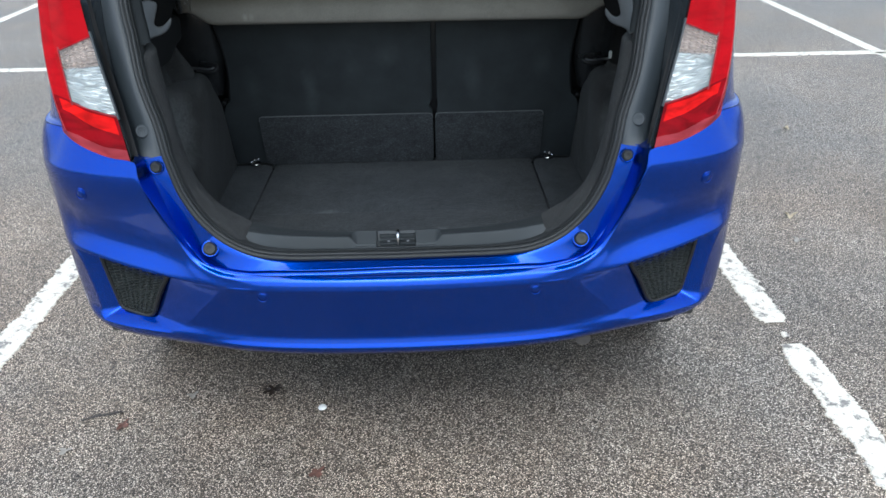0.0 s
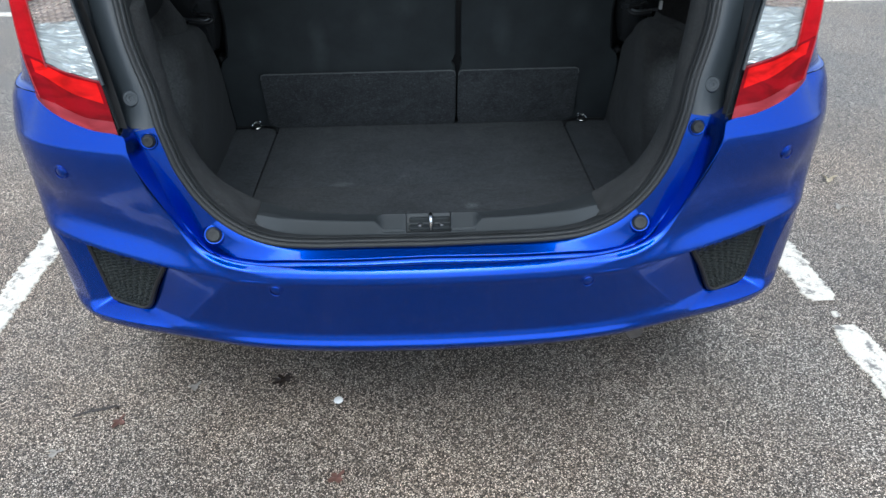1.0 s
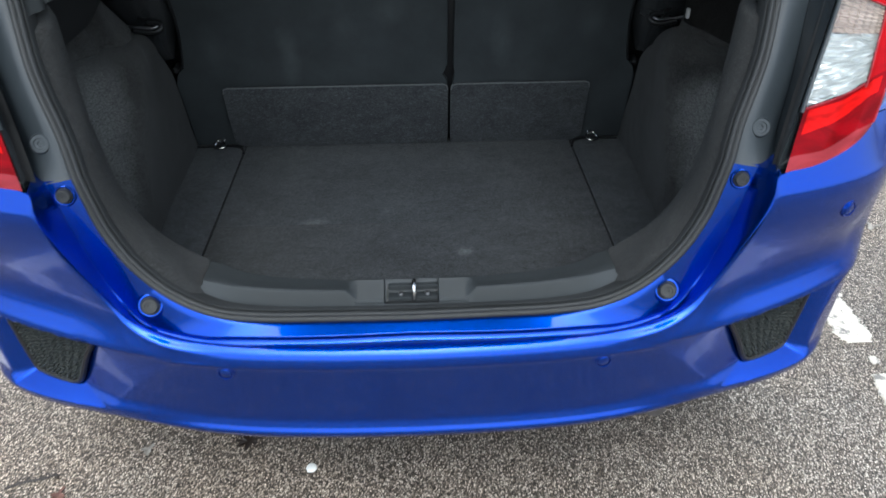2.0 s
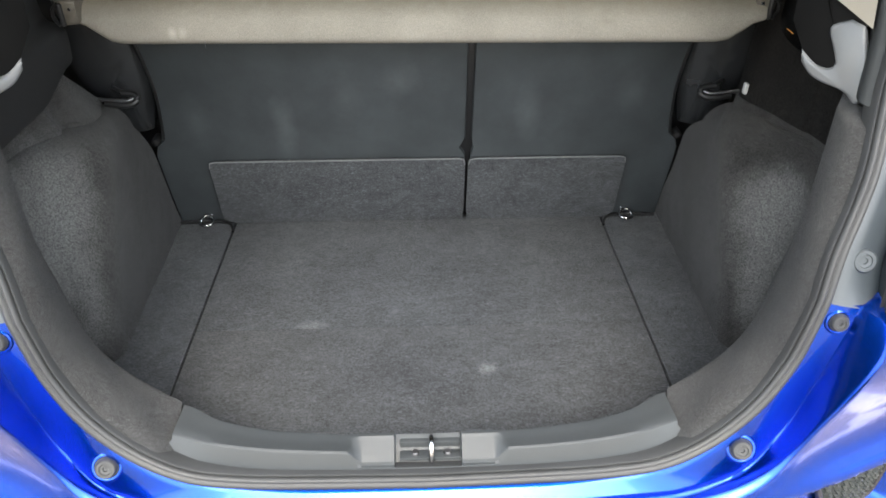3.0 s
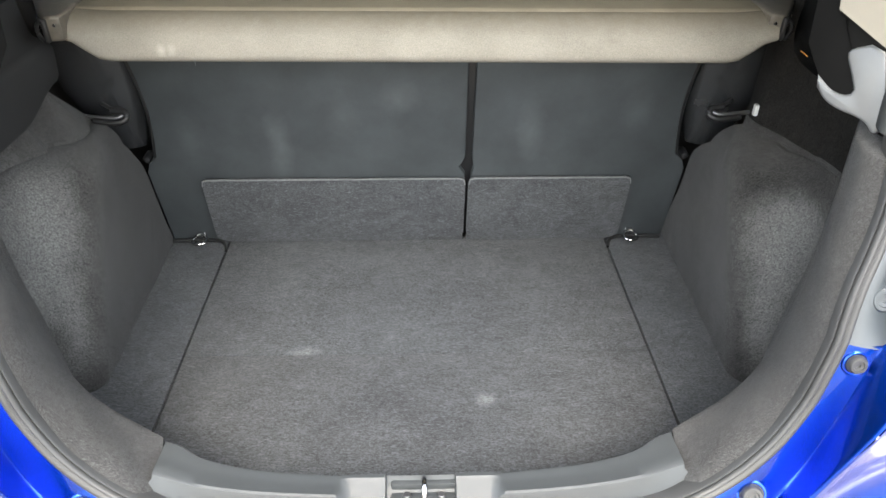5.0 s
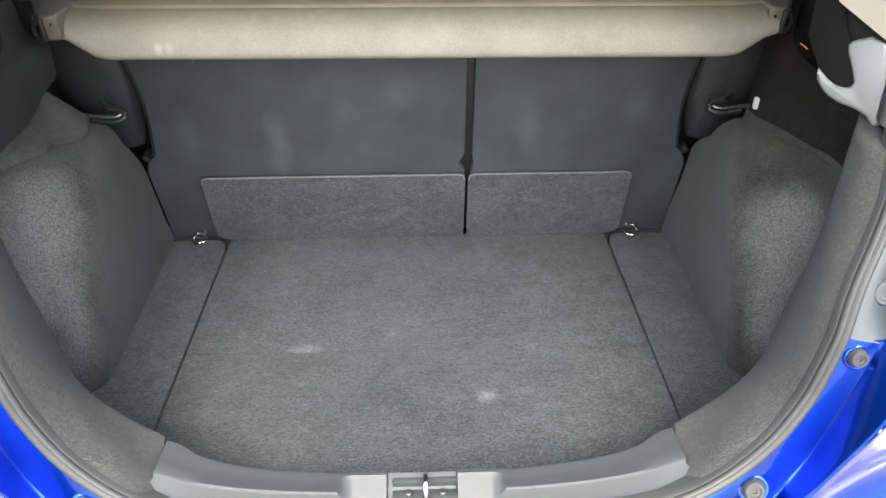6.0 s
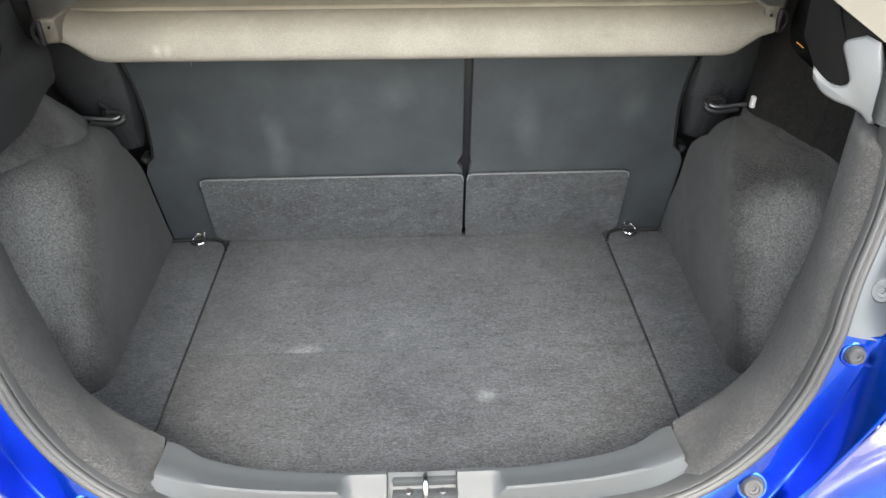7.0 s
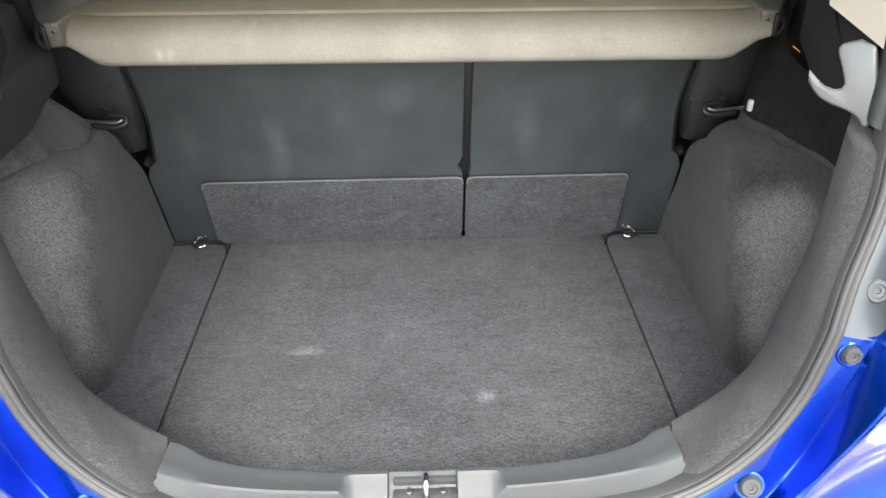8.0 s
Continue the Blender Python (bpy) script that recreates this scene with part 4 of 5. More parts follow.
BACKING = plain("brown_black_backing", (0.022, 0.020, 0.019), 0.9, vary=0.2, scale=15, bump=0.3, fine=700, spec=0.2)
# ---- boot: carpeted rim, side walls, floor ----
# The inner edge of the carpeted rim, keyed by the height of the seal beside it.
RIM_KEYS = [
    (0.589, 0.336, 0.113, 0.6235), (0.602, 0.380, 0.132, 0.6345), (0.628, 0.427, 0.146, 0.662), (0.66, 0.455, 0.154, 0.693),
    (0.70, 0.474, 0.158, 0.731), (0.74, 0.487, 0.163, 0.774), (0.812, 0.5035, 0.178, 0.848), (0.88, 0.512, 0.190, 0.905),
    (0.943, 0.520, 0.205, 0.961), (1.046, 0.533, 0.228, 1.05), (1.13, 0.548, 0.26, 1.13)]
rim_x = table([(k[0], k[1]) for k in RIM_KEYS])
rim_edge_y = table([(k[0], k[2]) for k in RIM_KEYS])
rim_z = table([(k[0], k[3]) for k in RIM_KEYS])


def rim_carpet(side):
    """The carpeted rim that starts at the seal and rolls over into the load space."""
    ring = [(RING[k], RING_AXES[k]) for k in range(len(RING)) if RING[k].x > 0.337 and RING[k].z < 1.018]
    ring.sort(key=lambda q: q[0].z + q[0].x * 0.05)
    steps = (0.0, 0.05, 0.12, 0.22, 0.35, 0.5, 0.65, 0.8, 0.92, 1.0)
    beyond = ((0.010, 0.014, -0.012), (0.030, 0.040, -0.045), (0.055, 0.075, -0.09), (0.10, 0.14, -0.15))
    rows = [[] for _ in range(len(steps) + 1 + len(beyond))]
    for p, (i, o) in ring:
        end = Vector((rim_x(p.z), rim_edge_y(p.z), rim_z(p.z)))
        base = p + i * 0.0222 - o * (0.004 + 0.02 * (1 - smooth01(0.345, 0.37, p.x)))
        low = 1 - smooth01(0.60, 0.72, p.z)
        rows[0].append(base - o * 0.03)
        d = (end - base).normalized()
        up = (i - d * i.dot(d)).normalized()
        for r, t in enumerate(steps):
            swell = (0.012 + 0.006 * low) * (0.2 + 0.8 * smooth01(0.345, 0.41, p.x)) * math.sin(math.pi * t ** (0.8 - 0.28 * low))
            rough = 0.0016 * noise.noise(end.lerp(base, t) * 16)
            rows[r + 1].append(base.lerp(end, t) + up * (swell + rough))
        for r, q in enumerate(beyond):
            high = Vector((q[0] * 1.0, q[1] * 1.1, q[2] * 0.25))
            deep = Vector((q[0] * 0.25, q[1] * 0.2, q[2] * 1.1))
            rows[len(steps) + 1 + r].append(end + high.lerp(deep, low))
    for row in rows:
        row.append(row[-1] + Vector((0.022, 0.030, 0.010)))
    part("rim_carpet", centred(grid(rows, flip=True), side), FELT_RIM, car, "felt rim inside the opening, toned down against its light", sharp=75)


# The moulded side lining: an inner face, a ridge, a face towards the rear, a rounded shoulder, a ledge and an upper wall.
arch_y = table([(0.47, 0.345), (0.54, 0.388), (0.60, 0.424), (0.66, 0.458), (0.72, 0.491), (0.78, 0.527), (0.83, 0.558)])
FRONT_Y = {
    1: table([(0.45, 0.878), (0.56, 0.824), (0.638, 0.788), (0.729, 0.764), (0.77, 0.722), (0.80, 0.672), (0.83, 0.618)]),
    -1: table([(0.45, 0.85), (0.513, 0.822), (0.623, 0.789), (0.703, 0.766), (0.76, 0.728), (0.80, 0.695), (0.83, 0.685)])}
LEDGE_RUN = {1: 0.03, -1: 0.0}
FRONT_LEAN = {1: 0.0, -1: 0.75}
UPPER_RISE = {1: 0.26, -1: 0.16}
OUTER_WALL = {
    1: table([(0.15, 0.672), (0.42, 0.672), (0.52, 0.665), (0.60, 0.645), (0.66, 0.622), (0.88, 0.618)]),
    -1: table([(0.15, 0.69), (0.40, 0.645), (0.48, 0.610), (0.54, 0.597), (0.62, 0.593), (0.80, 0.593)])}
SHOULDER = 0.822


def wall_section(z, side, inset=0.0, n=110):
    """The lining in plan at one height, from its front end round the ridge to its rear end."""
    ya, yf = arch_y(z) + inset * 1.6, FRONT_Y[side](z)
    xi = 0.549 + inset
    pts = [(xi + 0.012, yf, z), (xi + 0.005, 0.5 * (yf + ya), z), (xi - 0.001, ya + 0.045, z), (xi + 0.001, ya + 0.012, z), (xi + 0.014, ya - 0.008, z), (xi + 0.045, ya - 0.024, z), (0.632, ya - 0.050, z), (0.660, ya - 0.085, z), (0.678, ya - 0.15, z), (0.684, min(ya - 0.2, 0.2), z)]
    out = []
    for p in curve(pts, n):
        soft = 0.003 * noise.noise(Vector((side * 2.0, p.y * 9, p.z * 7))) + 0.0012 * noise.noise(Vector((4, p.y * 26, p.z * 22)))
        out.append(Vector((p.x + soft, p.y + 0.6 * soft, p.z)))
    return out


def side_wall(side):
    rows = [wall_section(0.482 + (SHOULDER - 0.03 - 0.482) * j / 56, side) for j in range(57)]
    base = SHOULDER - 0.03
    for k in range(1, 13):
        a = math.pi / 2 * k / 12
        ring = wall_section(base + 0.012 * math.sin(a), side, 0.042 * (1 - math.cos(a)))
        rows.append([Vector((p.x, p.y, base + 0.046 * math.sin(a))) for p in ring])
    rim = rows[-1]
    top = base + 0.046
    wall = []
    for p in rim:
        y = p.y + LEDGE_RUN[side] * smooth01(arch_y(base), FRONT_Y[side](base + 0.012), p.y)
        wall.append(Vector((max(OUTER_WALL[side](y), p.x + 0.002), y, top + 0.012)))
    for k in (0.25, 0.5, 0.75, 0.9):
        rows.append([p.lerp(q, k) + Vector((0, 0, -0.006 * math.sin(math.pi * k) + 0.002 * noise.noise(p * 12))) for p, q in zip(rim, wall)])
    upper = [rows[-1]]
    for k in (0.0, 0.05, 0.2, 0.35, 0.5, 0.75, 1.0):
        upper.append([Vector((q.x + 0.012 * k, q.y - FRONT_LEAN[side] * k * max(0.0, q.y - 0.45), q.z + UPPER_RISE[side] * k - 0.003)) for q in wall])
    part("upper_lining", centred(grid(upper), side), FELT_UPPER if side > 0 else FELT_SIDE, car, "felt above the wheel arch, recess shade painted on the right", sharp=70)
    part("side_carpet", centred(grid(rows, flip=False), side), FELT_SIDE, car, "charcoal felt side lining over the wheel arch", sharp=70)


for side in (1, -1):
    rim_carpet(side)
    side_wall(side)

# Unseen sheets added behind the trim to keep gaps dark and light out.
for side in (1, -1):
    part("wing_backing", sided(grid([[(0.715, y, z) for y in (0.2, 0.5, 0.7, 0.98)] for z in (0.47, 0.8, 1.13)]), side), BACKING, car, "added brown-black backing sheet behind the boot trim")
# Added black sheet that stands for the shade behind the seats.
part("seat_shadow_panel", grid([[(x, 0.93, z) for x in (-0.74, 0.0, 0.74)] for z in (0.46, 1.12)]), PLASTIC_BLACK, car, "added black sheet for the shade behind the seat backs")
part("boot_pan", grid([[(x, y, 0.470) for x in (-0.6, 0.0, 0.6)] for y in (0.14, 0.5, 0.95)]), RUBBER, car, "black boot pan below the floor")
for side in (1, -1):
    part("side_floor", moved(sided(slab([(0.4315, 0.14), (0.60, 0.14), (0.60, 0.865), (0.47, 0.865), (0.447, 0.86), (0.435, 0.845), (0.4315, 0.825)], 0.02, 0.002), side), Matrix.Translation((-0.010, 0, 0.4885))), FELT, car, "fixed strip of felt floor")


def top_thing(ob, label, category, **kw):
    ob.matrix_world = CAR_POSE
    return tagged(ob, label, category, **kw)


def seat_y(z):
    return 0.832 - 0.22 * (z - 0.49)


# Pale tone for the loose thread and for light painted on the flap edges.
EDGE_FELT = plain("pale_edge_and_thread", (0.12, 0.124, 0.125), 0.9, vary=0.3, scale=200)
# The loose floor board, in two leaves, with two flaps that lean on the seat backs.
board = new("boot_floor_board")
top_thing(board, "dark grey felted boot floor board with a rubbed pale spot", "floor board")
for y0, y1, rnd in ((0.06, 0.4345, 0.0), (0.4355, 0.832, 0.016)):
    out = [(-0.426, y0), (0.426, y0), (0.426, y1 - rnd)] + ([(0.421, y1 - rnd * 0.3), (0.41, y1)] if rnd else [(0.426, y1)]) + ([(-0.41, y1), (-0.421, y1 - rnd * 0.3), (-0.426, y1 - rnd)] if rnd else [(-0.426, y1)])
    part("floor_panel", moved(slab(out, 0.018, 0.0012), Matrix.Translation((-0.010, 0, 0.490))), FELT, board, "felted floor panel")


def flap(x0, x1):
    """A felt flap that rises from the floor and leans on the seat back."""
    r = 0.012
    cut0, cut1 = (0.034, 0.002) if x0 < 0 else (0.002, 0.034)
    outline = [(x0 + cut0, 0.0), (x1 - cut1, 0.0), (x1 - cut1 * 0.35, 0.006), (x1 - 0.002, 0.016), (x1, 0.03), (x1, 0.182 - r), (x1 - r * 0.3, 0.182 - r * 0.3), (x1 - r, 0.182), (x0 + r, 0.182), (x0 + r * 0.3, 0.182 - r * 0.3), (x0, 0.182 - r), (x0, 0.03), (x0 + 0.002, 0.016), (x0 + cut0 * 0.35, 0.006)]
    geo = slab(outline, 0.007, 0.0014)
    tilt = math.atan(0.22)
    m = Matrix.Translation((0, seat_y(0.49) - 0.014, 0.4905)) @ Matrix.Rotation(math.pi / 2 + tilt, 4, "X")
    leaf_part = part("flap", moved(geo, m), FELT_FLAP, board, "felt flap leaning on the seat back")
    rim = [(x0 + 0.001, 0.165, -0.001), (x0 + 0.004, 0.178, -0.001), (x0 + 0.014, 0.1815, -0.001), (x1 - 0.014, 0.1815, -0.001), (x1 - 0.004, 0.178, -0.001), (x1 - 0.001, 0.165, -0.001)]
    # Light caught by the flap's top edge, drawn as a pale tube.
    part("lit_edge", tube([m @ Vector(p) for p in rim], 0.0018, 6), EDGE_FELT, leaf_part, "pale tube for the light on the flap's edge")


flap(-0.463, 0.0925)
flap(0.0985, 0.447)


# ---- boot: rear seat backs ----
def seat_back(x_gap, x_out, name_label):
    """A folding seat back: flat cloth-covered back board, with a padded bolster at its outer edge."""
    s = 1 if x_out > 0 else -1
    o = abs(x_out)
    edge = [(o, 0.48), (o + 0.004, 0.60), (o + 0.006, 0.68), (o - 0.004, 0.705), (o - 0.022, 0.722), (o - 0.026, 0.745), (o - 0.036, 0.83), (o - 0.034, 0.90), (o - 0.026, 0.97), (o - 0.01, 1.06)]
    notch = 0.012 if s < 0 else 0.004
    pts = [(x_gap + s * 0.001, 1.06), (x_gap, 0.715), (x_gap + s * notch, 0.69), (x_gap, 0.672), (x_gap, 0.48)]
    outline = [(s * x, z) for x, z in edge] + pts
    outline = [(x, (z - 0.49) * math.hypot(1, 0.22)) for x, z in outline]
    if s < 0:
        outline = outline[::-1]
    geo = slab(outline, 0.05, 0.005)
    tilt = math.atan(0.22)
    m = Matrix.Translation((0, seat_y(0.49), 0.49)) @ Matrix.Rotation(math.pi / 2 + tilt, 4, "X")
    seat = part("rear_seat_back", moved(geo, m), SEAT_CLOTH, car, name_label)
    rows = []
    for k in range(21):
        z = 0.735 + 0.36 * k / 20
        fat = math.sin(math.pi * min(1.0, 0.08 + 0.62 * k / 20)) ** 0.6
        c = Vector((o + 0.04 + 0.02 * k / 20, seat_y(z) + 0.045, z))
        ring = []
        for a in range(24):
            t = 2 * math.pi * a / 24
            ring.append(c + Vector(((0.085 * fat) * math.cos(t), 0.062 * fat * math.sin(t), 0)))
        rows.append(ring)
    part("bolster", sided(grid(rows, closed=True), s), SEAT_SIDE, seat, "black padded bolster", sharp=80)
    piping = curve([(o - 0.022, seat_y(0.725) - 0.001, 0.725), (o - 0.028, seat_y(0.76), 0.76), (o - 0.036, seat_y(0.83), 0.83), (o - 0.033, seat_y(0.9), 0.9), (o - 0.02, seat_y(1.0), 1.0)], 24)
    part("piping", sided(tube(piping, 0.003, 8), s), PLASTIC_BLACK, seat, "black edge piping")
    knob = moved(lathe([(0.0002, 0.012), (0.006, 0.011), (0.009, 0.006), (0.0095, -0.02)], 16, "y"), Matrix.Translation((o - 0.002, seat_y(0.715) + 0.01, 0.715)))
    part("latch_pin", sided(knob, s), PLASTIC_BLACK, seat, "black latch pin")
    return seat


seat_back(0.0915, -0.566, "slate grey cloth-covered wide rear seat back")
seat_back(0.1045, 0.553, "slate grey cloth-covered narrow rear seat back")
part("seat_gap_trim", moved(block(0.078, 0.116, 0.0, 0.55, -0.04, -0.012, 0.003), Matrix.Translation((0, seat_y(0.49), 0.49)) @ Matrix.Rotation(math.pi / 2 + math.atan(0.22), 4, "X")), PLASTIC_BLACK, car, "black trim between the seat backs")


def striker_bar(side):
    bar = curve([(0.645, 0.690, 0.853), (0.62, 0.688, 0.852), (0.575, 0.688, 0.848), (0.557, 0.690, 0.848), (0.549, 0.696, 0.852), (0.553, 0.704, 0.856), (0.575, 0.712, 0.857), (0.60, 0.735, 0.857)], 40)
    part("seat_striker", sided(tube(bar, 0.0038), side), DARK_STEEL, car, "steel striker bar of the seat lock")
    slot = tube(curve([(0.60, 0.683, 0.845), (0.56, 0.682, 0.841), (0.542, 0.688, 0.847), (0.546, 0.694, 0.858), (0.57, 0.694, 0.861)], 20), 0.006)
    part("striker_surround", sided(slot, side), PLASTIC_BLACK, car, "black plastic surround of the seat lock")


for side in (1, -1):
    striker_bar(side)
part("striker_cap", block(0.607, 0.615, 0.647, 0.659, 0.860, 0.882, 0.003), CAP_WHITE, car, "white plastic cap on the seat striker")


def tie_down(side):
    """A folding chrome lashing eye on its bracket."""
    c = Vector((0.4885 - 0.013 * side, 0.822, 0.4955))
    base = part("tie_down", sided(joined(block(c.x - 0.011, c.x + 0.011, c.y + 0.004, c.y + 0.016, c.z, c.z + 0.016, 0.003), moved(lathe([(0.0002, 0.005), (0.007, 0.0045), (0.009, 0.001), (0.0092, -0.002)], 18, "y"), Matrix.Translation(c + Vector((0, 0.003, 0.010))))), side), CHROME, car, "chrome lashing eye at the floor's corner")
    loop = curve([c + Vector(v) for v in ((-0.010, 0.004, 0.008), (-0.015, -0.010, 0.006), (-0.012, -0.022, 0.004), (0.0, -0.027, 0.0035), (0.012, -0.022, 0.004), (0.015, -0.010, 0.006), (0.010, 0.004, 0.008))], 28)
    part("eye", sided(tube(loop, 0.0032, 8), side), CHROME, base, "chrome ring")
    # Black tube laid along the open gap, in place of its shade.
    part("gap_line", moved(sided(tube(curve([(0.556, 0.822, 0.4925), (0.51, 0.824, 0.4930), (0.47, 0.823, 0.4935), (0.448, 0.818, 0.4930), (0.435, 0.806, 0.4915), (0.4285, 0.785, 0.4890)], 28), 0.0040, 6), side), Matrix.Translation((-0.010, 0, 0))), PLASTIC_BLACK, base, "black tube standing in for the dark open gap")


for side in (1, -1):
    tie_down(side)

# ---- boot: upper side trims and pillar garnish ----
def upper_trim(side):
    rows = []
    for t in range(19):
        y = 0.20 + 0.405 * t / 18
        low = 0.925 + 0.03 * smooth01(0.47, 0.60, y)
        rows.append([Vector((x, y, z)) for x, z in ((0.69, low - 0.004), (0.603, low - 0.004), (0.598, low + 0.005), (0.5955, 0.985), (0.5945, 1.004), (0.597, 1.012), (0.606, 1.018), (0.620, 1.024), (0.626, 1.034), (0.632, 1.085), (0.69, 1.09))])
    last = rows[-1]
    geo = grid(rows, flip=False)
    cap = len(geo[0])
    geo[0].extend(tuple(p) for p in last)
    geo[1].append(tuple(range(cap, cap + len(last))))
    part("upper_side_trim", sided(geo, side), TRIM_MATTE, car, "black plastic ledge that carries the parcel shelf", sharp=50)


# The tongue's lower and upper outline.
TONGUE_LOW = [(0.4934, 0.2841, 1.0543), (0.5006, 0.2692, 1.0422), (0.5105, 0.2529, 1.0368), (0.5207, 0.2376, 1.0355), (0.5296, 0.2233, 1.0319), (0.5361, 0.2103, 1.0223), (0.5408, 0.2082, 1.0353), (0.5419, 0.219, 1.0693), (0.5379, 0.2405, 1.1122)]
TONGUE_HIGH = [(0.5275, 0.2560, 1.1165), (0.5131, 0.273, 1.1023), (0.5173, 0.2574, 1.0764), (0.5192, 0.2491, 1.0611), (0.5113, 0.2581, 1.0543), (0.5023, 0.2707, 1.0575), (0.4915, 0.2882, 1.0690)]


def pillar_garnish(side):
    """The lower end of the inner pillar cover: a dark panel folded round to a rounded tongue that faces the rear,
    painted pale for the sky it reflects.
    """
    fold = curve([(0.5035, 0.299, 1.060), (0.515, 0.272, 1.051), (0.5275, 0.2475, 1.048), (0.524, 0.256, 1.066), (0.520, 0.270, 1.098), (0.508, 0.300, 1.16), (0.51, 0.34, 1.30)], 30)
    fore = curve([(0.590, 0.54, 1.02), (0.606, 0.58, 1.03), (0.632, 0.63, 1.045), (0.655, 0.68, 1.07), (0.67, 0.72, 1.10), (0.67, 0.74, 1.18), (0.66, 0.76, 1.30)], 30)
    rows = [[a.lerp(b, k) + Vector((-0.006 * math.sin(math.pi * k), 0, 0)) for k in [i / 8 for i in range(9)]] for a, b in zip(fold, fore)]
    shift = Matrix.Translation((0.0 if side > 0 else 0.014, 0, 0))
    cover = part("pillar_cover", sided(moved(grid(rows, flip=True), Matrix.Translation((0.0 if side > 0 else 0.035, 0, 0.0 if side > 0 else 0.06))), side), PILLAR_INNER, car, "black inner pillar cover", sharp=60)
    m = Matrix.Translation((0.523, 0.243, 1.05)) @ Vector((-0.80, -0.55, 0.2)).to_track_quat("Z", "Y").to_matrix().to_4x4()
    rim = curve(TONGUE_LOW, 34) + curve(TONGUE_HIGH, 24)
    flat = [m.inverted() @ p for p in rim]
    tongue = moved(slab([(p.x, p.y) for p in flat], 0.012, 0.0042, 4), m)
    part("tongue", sided(moved(tongue, shift), side), TONGUE_SHEEN, cover, "rounded tongue with the sky's reflection painted pale grey", sharp=70)
    face = [m.inverted() @ Vector(p) for p in ((0.4831, 0.3157, 1.0999), (0.4968, 0.2793, 1.0556), (0.5182, 0.2476, 1.0545), (0.5381, 0.2391, 1.1), (0.5401, 0.2403, 1.1207), (0.515, 0.300, 1.20), (0.480, 0.335, 1.20))]
    part("pillar_face", sided(moved(moved(slab([(p.x, p.y) for p in face], 0.006, 0.0015), m @ Matrix.Translation((0, 0, -0.0035))), shift), side), PILLAR_INNER, cover, "black face above the tongue", sharp=70)
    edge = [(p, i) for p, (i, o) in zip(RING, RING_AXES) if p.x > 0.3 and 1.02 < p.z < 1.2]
    edge.sort(key=lambda q: q[0].z)
    if side > 0:
        part("orange_line", tube([(0.565, 0.472, 1.0385), (0.560, 0.452, 1.0415), (0.556, 0.434, 1.0430)], 0.0008, 6), ORANGE, cover, "short orange line")
    rows = [[p + i * a + Vector((0, b, 0)) for p, i in edge] for a, b in ((0.0222, -0.004), (0.026, 0.006), (0.033, 0.012), (0.036, 0.02), (0.034, 0.03), (0.02, 0.06))]
    part("pillar_edge", sided(grid(rows), side), PLASTIC, cover, "grey edge beside the seal", sharp=70)
    rows = []
    for j in range(9):
        v = j / 8
        rows.append([Vector((0.541 - 0.037 * u + 0.01 * v, 0.227 + 0.073 * u + 0.07 * v, 1.113 + 0.032 * u + 0.2 * v)) for u in [k / 8 for k in range(9)]])
    part("headlining_edge", sided(moved(grid(rows), shift), side), BEIGE, car, "pale beige headlining")


ORANGE = plain("plain_orange", (0.75, 0.3, 0.06), 0.7, vary=0.1, scale=40)
PILLAR_INNER = plain("black_pillar_plastic", (0.005, 0.005, 0.005), 0.7, vary=0.15, scale=10, bump=0.2, fine=1200, spec=0.06)
# The sky's reflection on the tongue is put into this pale grey.
TONGUE_SHEEN = plain("sky_sheen_plastic", (0.105, 0.109, 0.112), 0.3, vary=0.06, scale=12)
upper_trim(-1)
for side in (1, -1):
    pillar_garnish(side)
roof_in = [[Vector((0.6 * k, y, 1.43)) for k in (-1, -0.5, 0, 0.5, 1)] for y in (0.45, 1.0, 1.9)]
part("headlining", grid(roof_in, flip=True), BEIGE, car, "pale beige headlining under the roof")

# ---- parcel shelf ----
shelf = new("parcel_shelf")
top_thing(shelf, "warm grey felted parcel shelf with a rolled rear edge", "parcel shelf")


def shelf_panel():
    cols = [-1 + 2 * k / 60 for k in range(61)]
    prof = [(0.560, 0.994), (0.545, 0.996), (0.5385, 1.001), (0.537, 1.008), (0.542, 1.024), (0.554, 1.042), (0.572, 1.056), (0.588, 1.062), (0.594, 1.0625)]
    rows = []
    for n, (y, z) in enumerate(prof):
        row = []
        for c in cols:
            x = 0.564 * c
            lift = 0.034 * smooth01(0.875, 1.0, abs(c))
            pull = 0.014 * smooth01(0.875, 1.0, abs(c))
            k = max(0.0, 1 - (z - 0.99) / 0.08)
            row.append(Vector((x, y + 0.009 - 0.022 * x + pull * k, z + lift * k)))
        rows.append(row)
    return grid(rows, flip=True)


part("rear_roll", shelf_panel(), SHELF_FELT, shelf, "pale felted rolled edge", sharp=80)
top_rows = [[Vector((0.556 * c, y + 0.009 - 0.022 * 0.556 * c, z)) for c in [-1 + k / 10 for k in range(21)]] for y, z in ((0.5935, 1.060), (0.597, 1.0655), (0.604, 1.067), (0.70, 1.069), (0.80, 1.069))]
part("top_cloth", grid(top_rows, flip=True), SHELF_TOP, shelf, "cloth top with cabin shade put into its brown-grey", sharp=80)
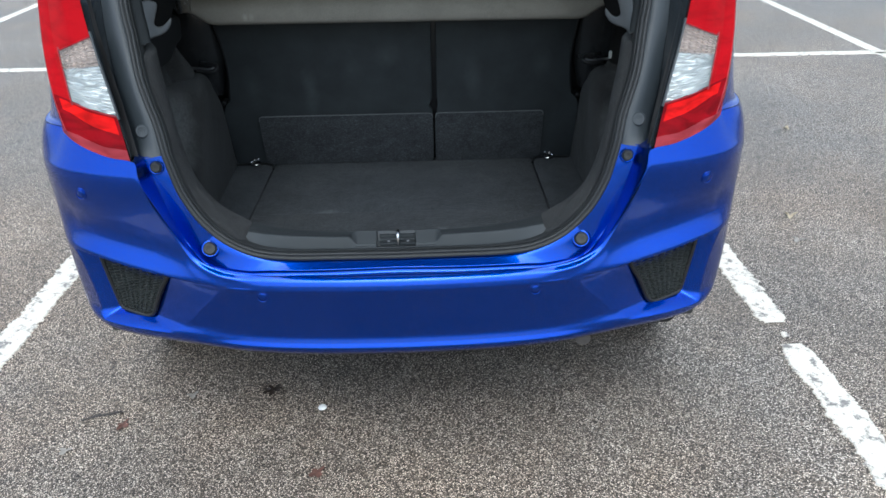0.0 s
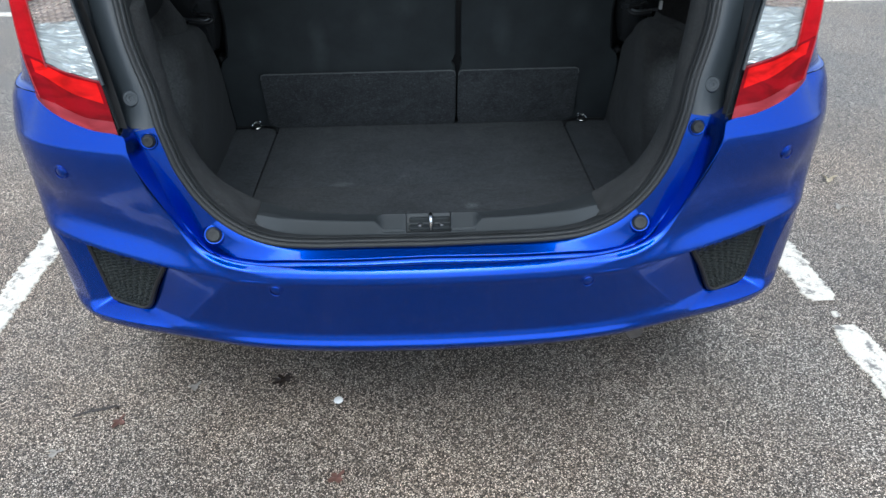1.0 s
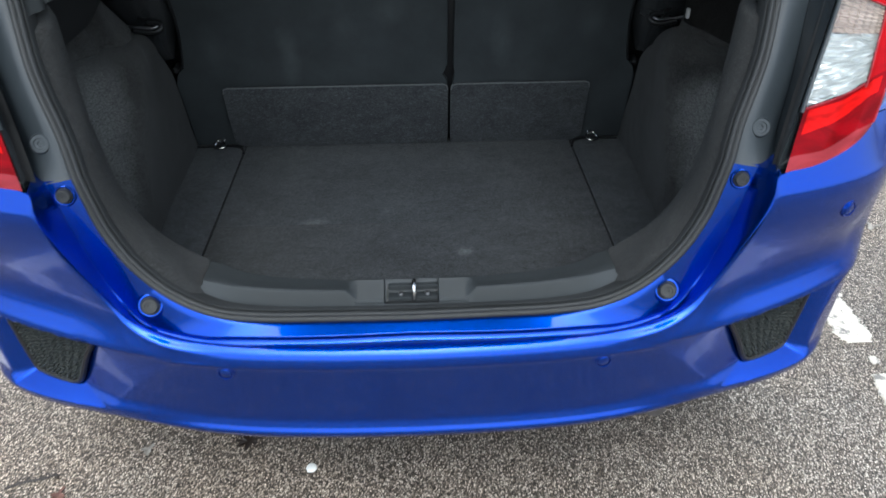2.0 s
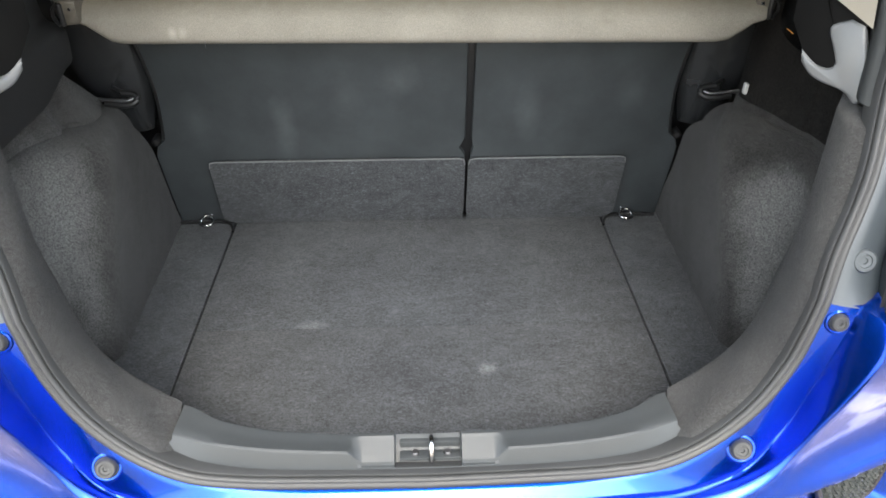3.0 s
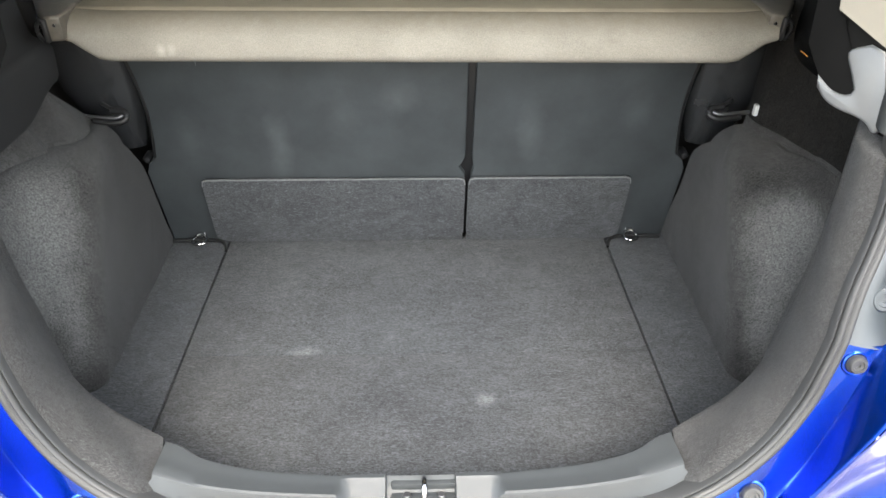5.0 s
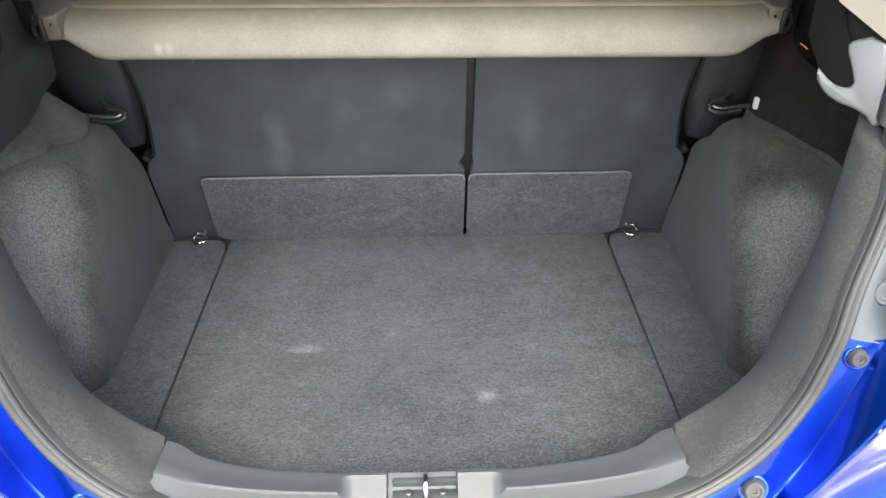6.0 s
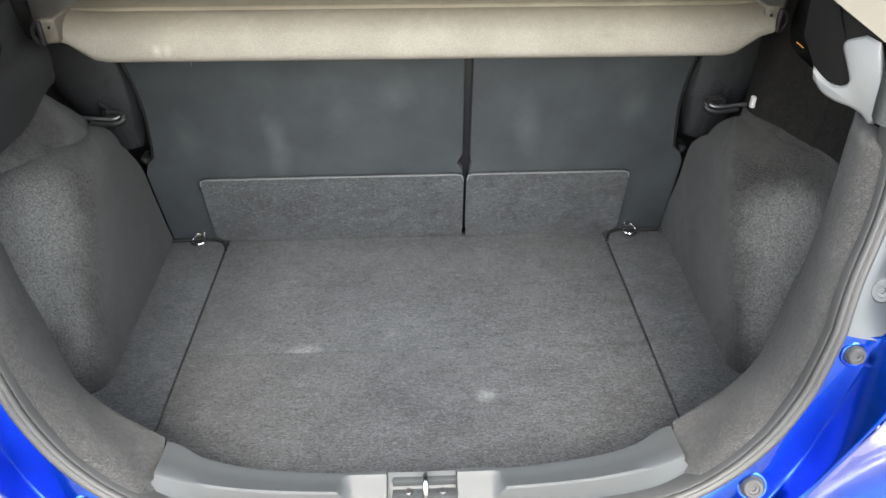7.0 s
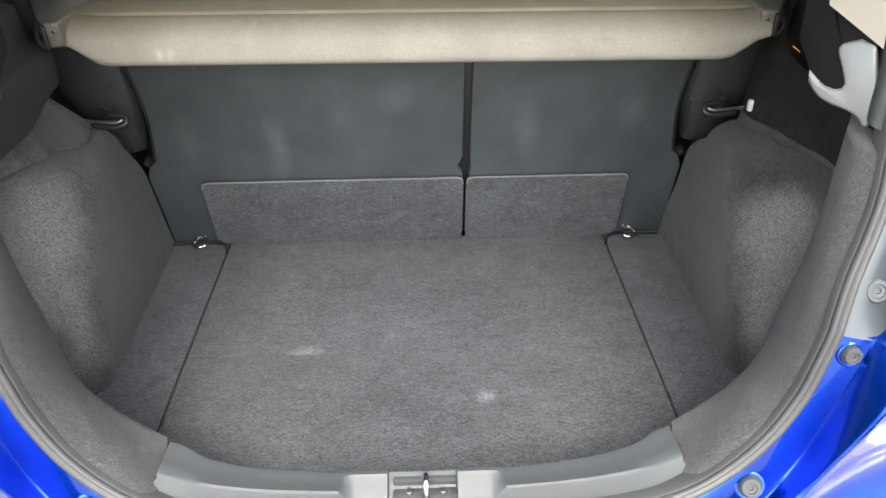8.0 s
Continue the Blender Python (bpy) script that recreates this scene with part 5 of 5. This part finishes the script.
for side in (1, -1):
    plate = moved(slab([(0.548, 0.556), (0.566, 0.552), (0.576, 0.556), (0.592, 0.584), (0.616, 0.628), (0.642, 0.678), (0.664, 0.72), (0.668, 0.80), (0.548, 0.80)], 0.040, 0.006, 3), Matrix.Translation((0, 0, 1.070)))
    br = part("shelf_end", sided(plate, side), SHELF_END, shelf, "dirty brown-grey moulded end of the shelf", sharp=60)
    clip = joined(
        block(0.566, 0.574, 0.546, 0.562, 1.030, 1.066, 0.003),
        tube(curve([(0.572, 0.549, 1.066), (0.582, 0.552, 1.056), (0.584, 0.554, 1.042), (0.574, 0.548, 1.032)], 12), 0.003, 8),
    )
    part("pivot_clip", sided(clip, side), PLASTIC_BLACK, br, "black plastic pivot clip")
    for x, y, z in ((0.556, 0.5535, 1.056), (0.590, 0.577, 1.060)):
        part("rivet", sided(moved(lathe([(0.0002, 0.003), (0.0024, 0.0025), (0.0032, 0.0)], 12, "y"), Matrix.Translation((x, y, z))), side), CHROME, br, "small bright rivet")

part("loose_thread", tube([(-0.3535, 0.5525, 1.003), (-0.354, 0.552, 0.998), (-0.3537, 0.5522, 0.9925)], 0.0004, 5), EDGE_FELT, shelf, "loose pale thread hanging from the edge")

# ---- litter on the ground ----
def leaf(name, x, y, size, material, label, turn=0.0, lobes=5, curl=0.006, category="leaf"):
    rng = random.Random(int(x * 1000) + int(y * 100))
    n = 36
    ring = []
    for k in range(n):
        a = 2 * math.pi * k / n
        r = size * (0.4 + 0.55 * abs(math.cos(a * lobes / 2)) ** 1.6 + rng.uniform(-0.14, 0.14))
        ring.append((r * math.cos(a), 0.72 * r * math.sin(a), 0.002 + curl * abs(math.cos(a + 0.4)) + rng.uniform(0, 0.001)))
    mid = [(p[0] * 0.5, p[1] * 0.5, 0.003 + curl * 0.2) for p in ring]
    rows = [[(p[0], p[1], max(0.0004, p[2] - 0.0015)) for p in ring], ring, mid, [(0, 0, 0.003)] * n]
    ob = part(name, grid(rows, closed=True), material)
    ob.matrix_world = pose(x, y, 0.0005, 0, 0, turn)
    return tagged(ob, label, category)


leaf("leaf", -0.407, 0.248, 0.036, LEAF_DARK, "dark wet crumpled leaf lying on the asphalt", 15, 7)
leaf("leaf", -0.234, -0.087, 0.026, LEAF_RED, "russet crumbled leaf lying on the asphalt", 40, 4)
leaf("leaf", -0.80, 0.115, 0.024, LEAF_RED, "russet leaf scrap lying on the asphalt", 70, 4)
leaf("leaf", -0.92, 0.02, 0.02, LEAF_GREY, "pale grey leaf scrap lying on the asphalt", 20, 3)
leaf("leaf", -0.638, 0.234, 0.02, LEAF_GREY, "pale grey leaf scrap lying on the asphalt", 50, 3)
leaf("leaf", 1.62, 1.30, 0.034, LEAF_PALE, "curled pale dry leaf lying on the asphalt", 10, 3, 0.02)
leaf("leaf", 1.555, 1.082, 0.03, LEAF_GREY, "grey dry leaf lying on the asphalt", -10, 3, 0.012)
leaf("leaf", 2.10, 2.4, 0.03, LEAF_PALE, "curled pale dry leaf lying on the asphalt", 60, 3, 0.015)
leaf("leaf", 2.2, 1.35, 0.03, LEAF_PALE, "curled pale dry leaf lying on the asphalt", 100, 3, 0.015)
gum = part("chewing_gum", moved(lathe([(0.0002, 0.006), (0.006, 0.0058), (0.0105, 0.004), (0.0125, 0.0)], 20), Matrix.Translation((0, 0, 0))), GUM)
gum.matrix_world = pose(-0.25, 0.167, 0.0)
tagged(gum, "small white blob of gum stuck to the asphalt", "gum")
twig = part("twig", tube(curve([(-0.055, -0.012, 0.004), (-0.02, 0.002, 0.006), (0.02, 0.01, 0.006), (0.045, 0.022, 0.004), (0.052, 0.012, 0.004)], 20), 0.003, 6), LEAF_DARK)
twig.matrix_world = pose(-0.87, 0.15, 0.0)
tagged(twig, "thin dark broken twig lying on the asphalt", "twig")
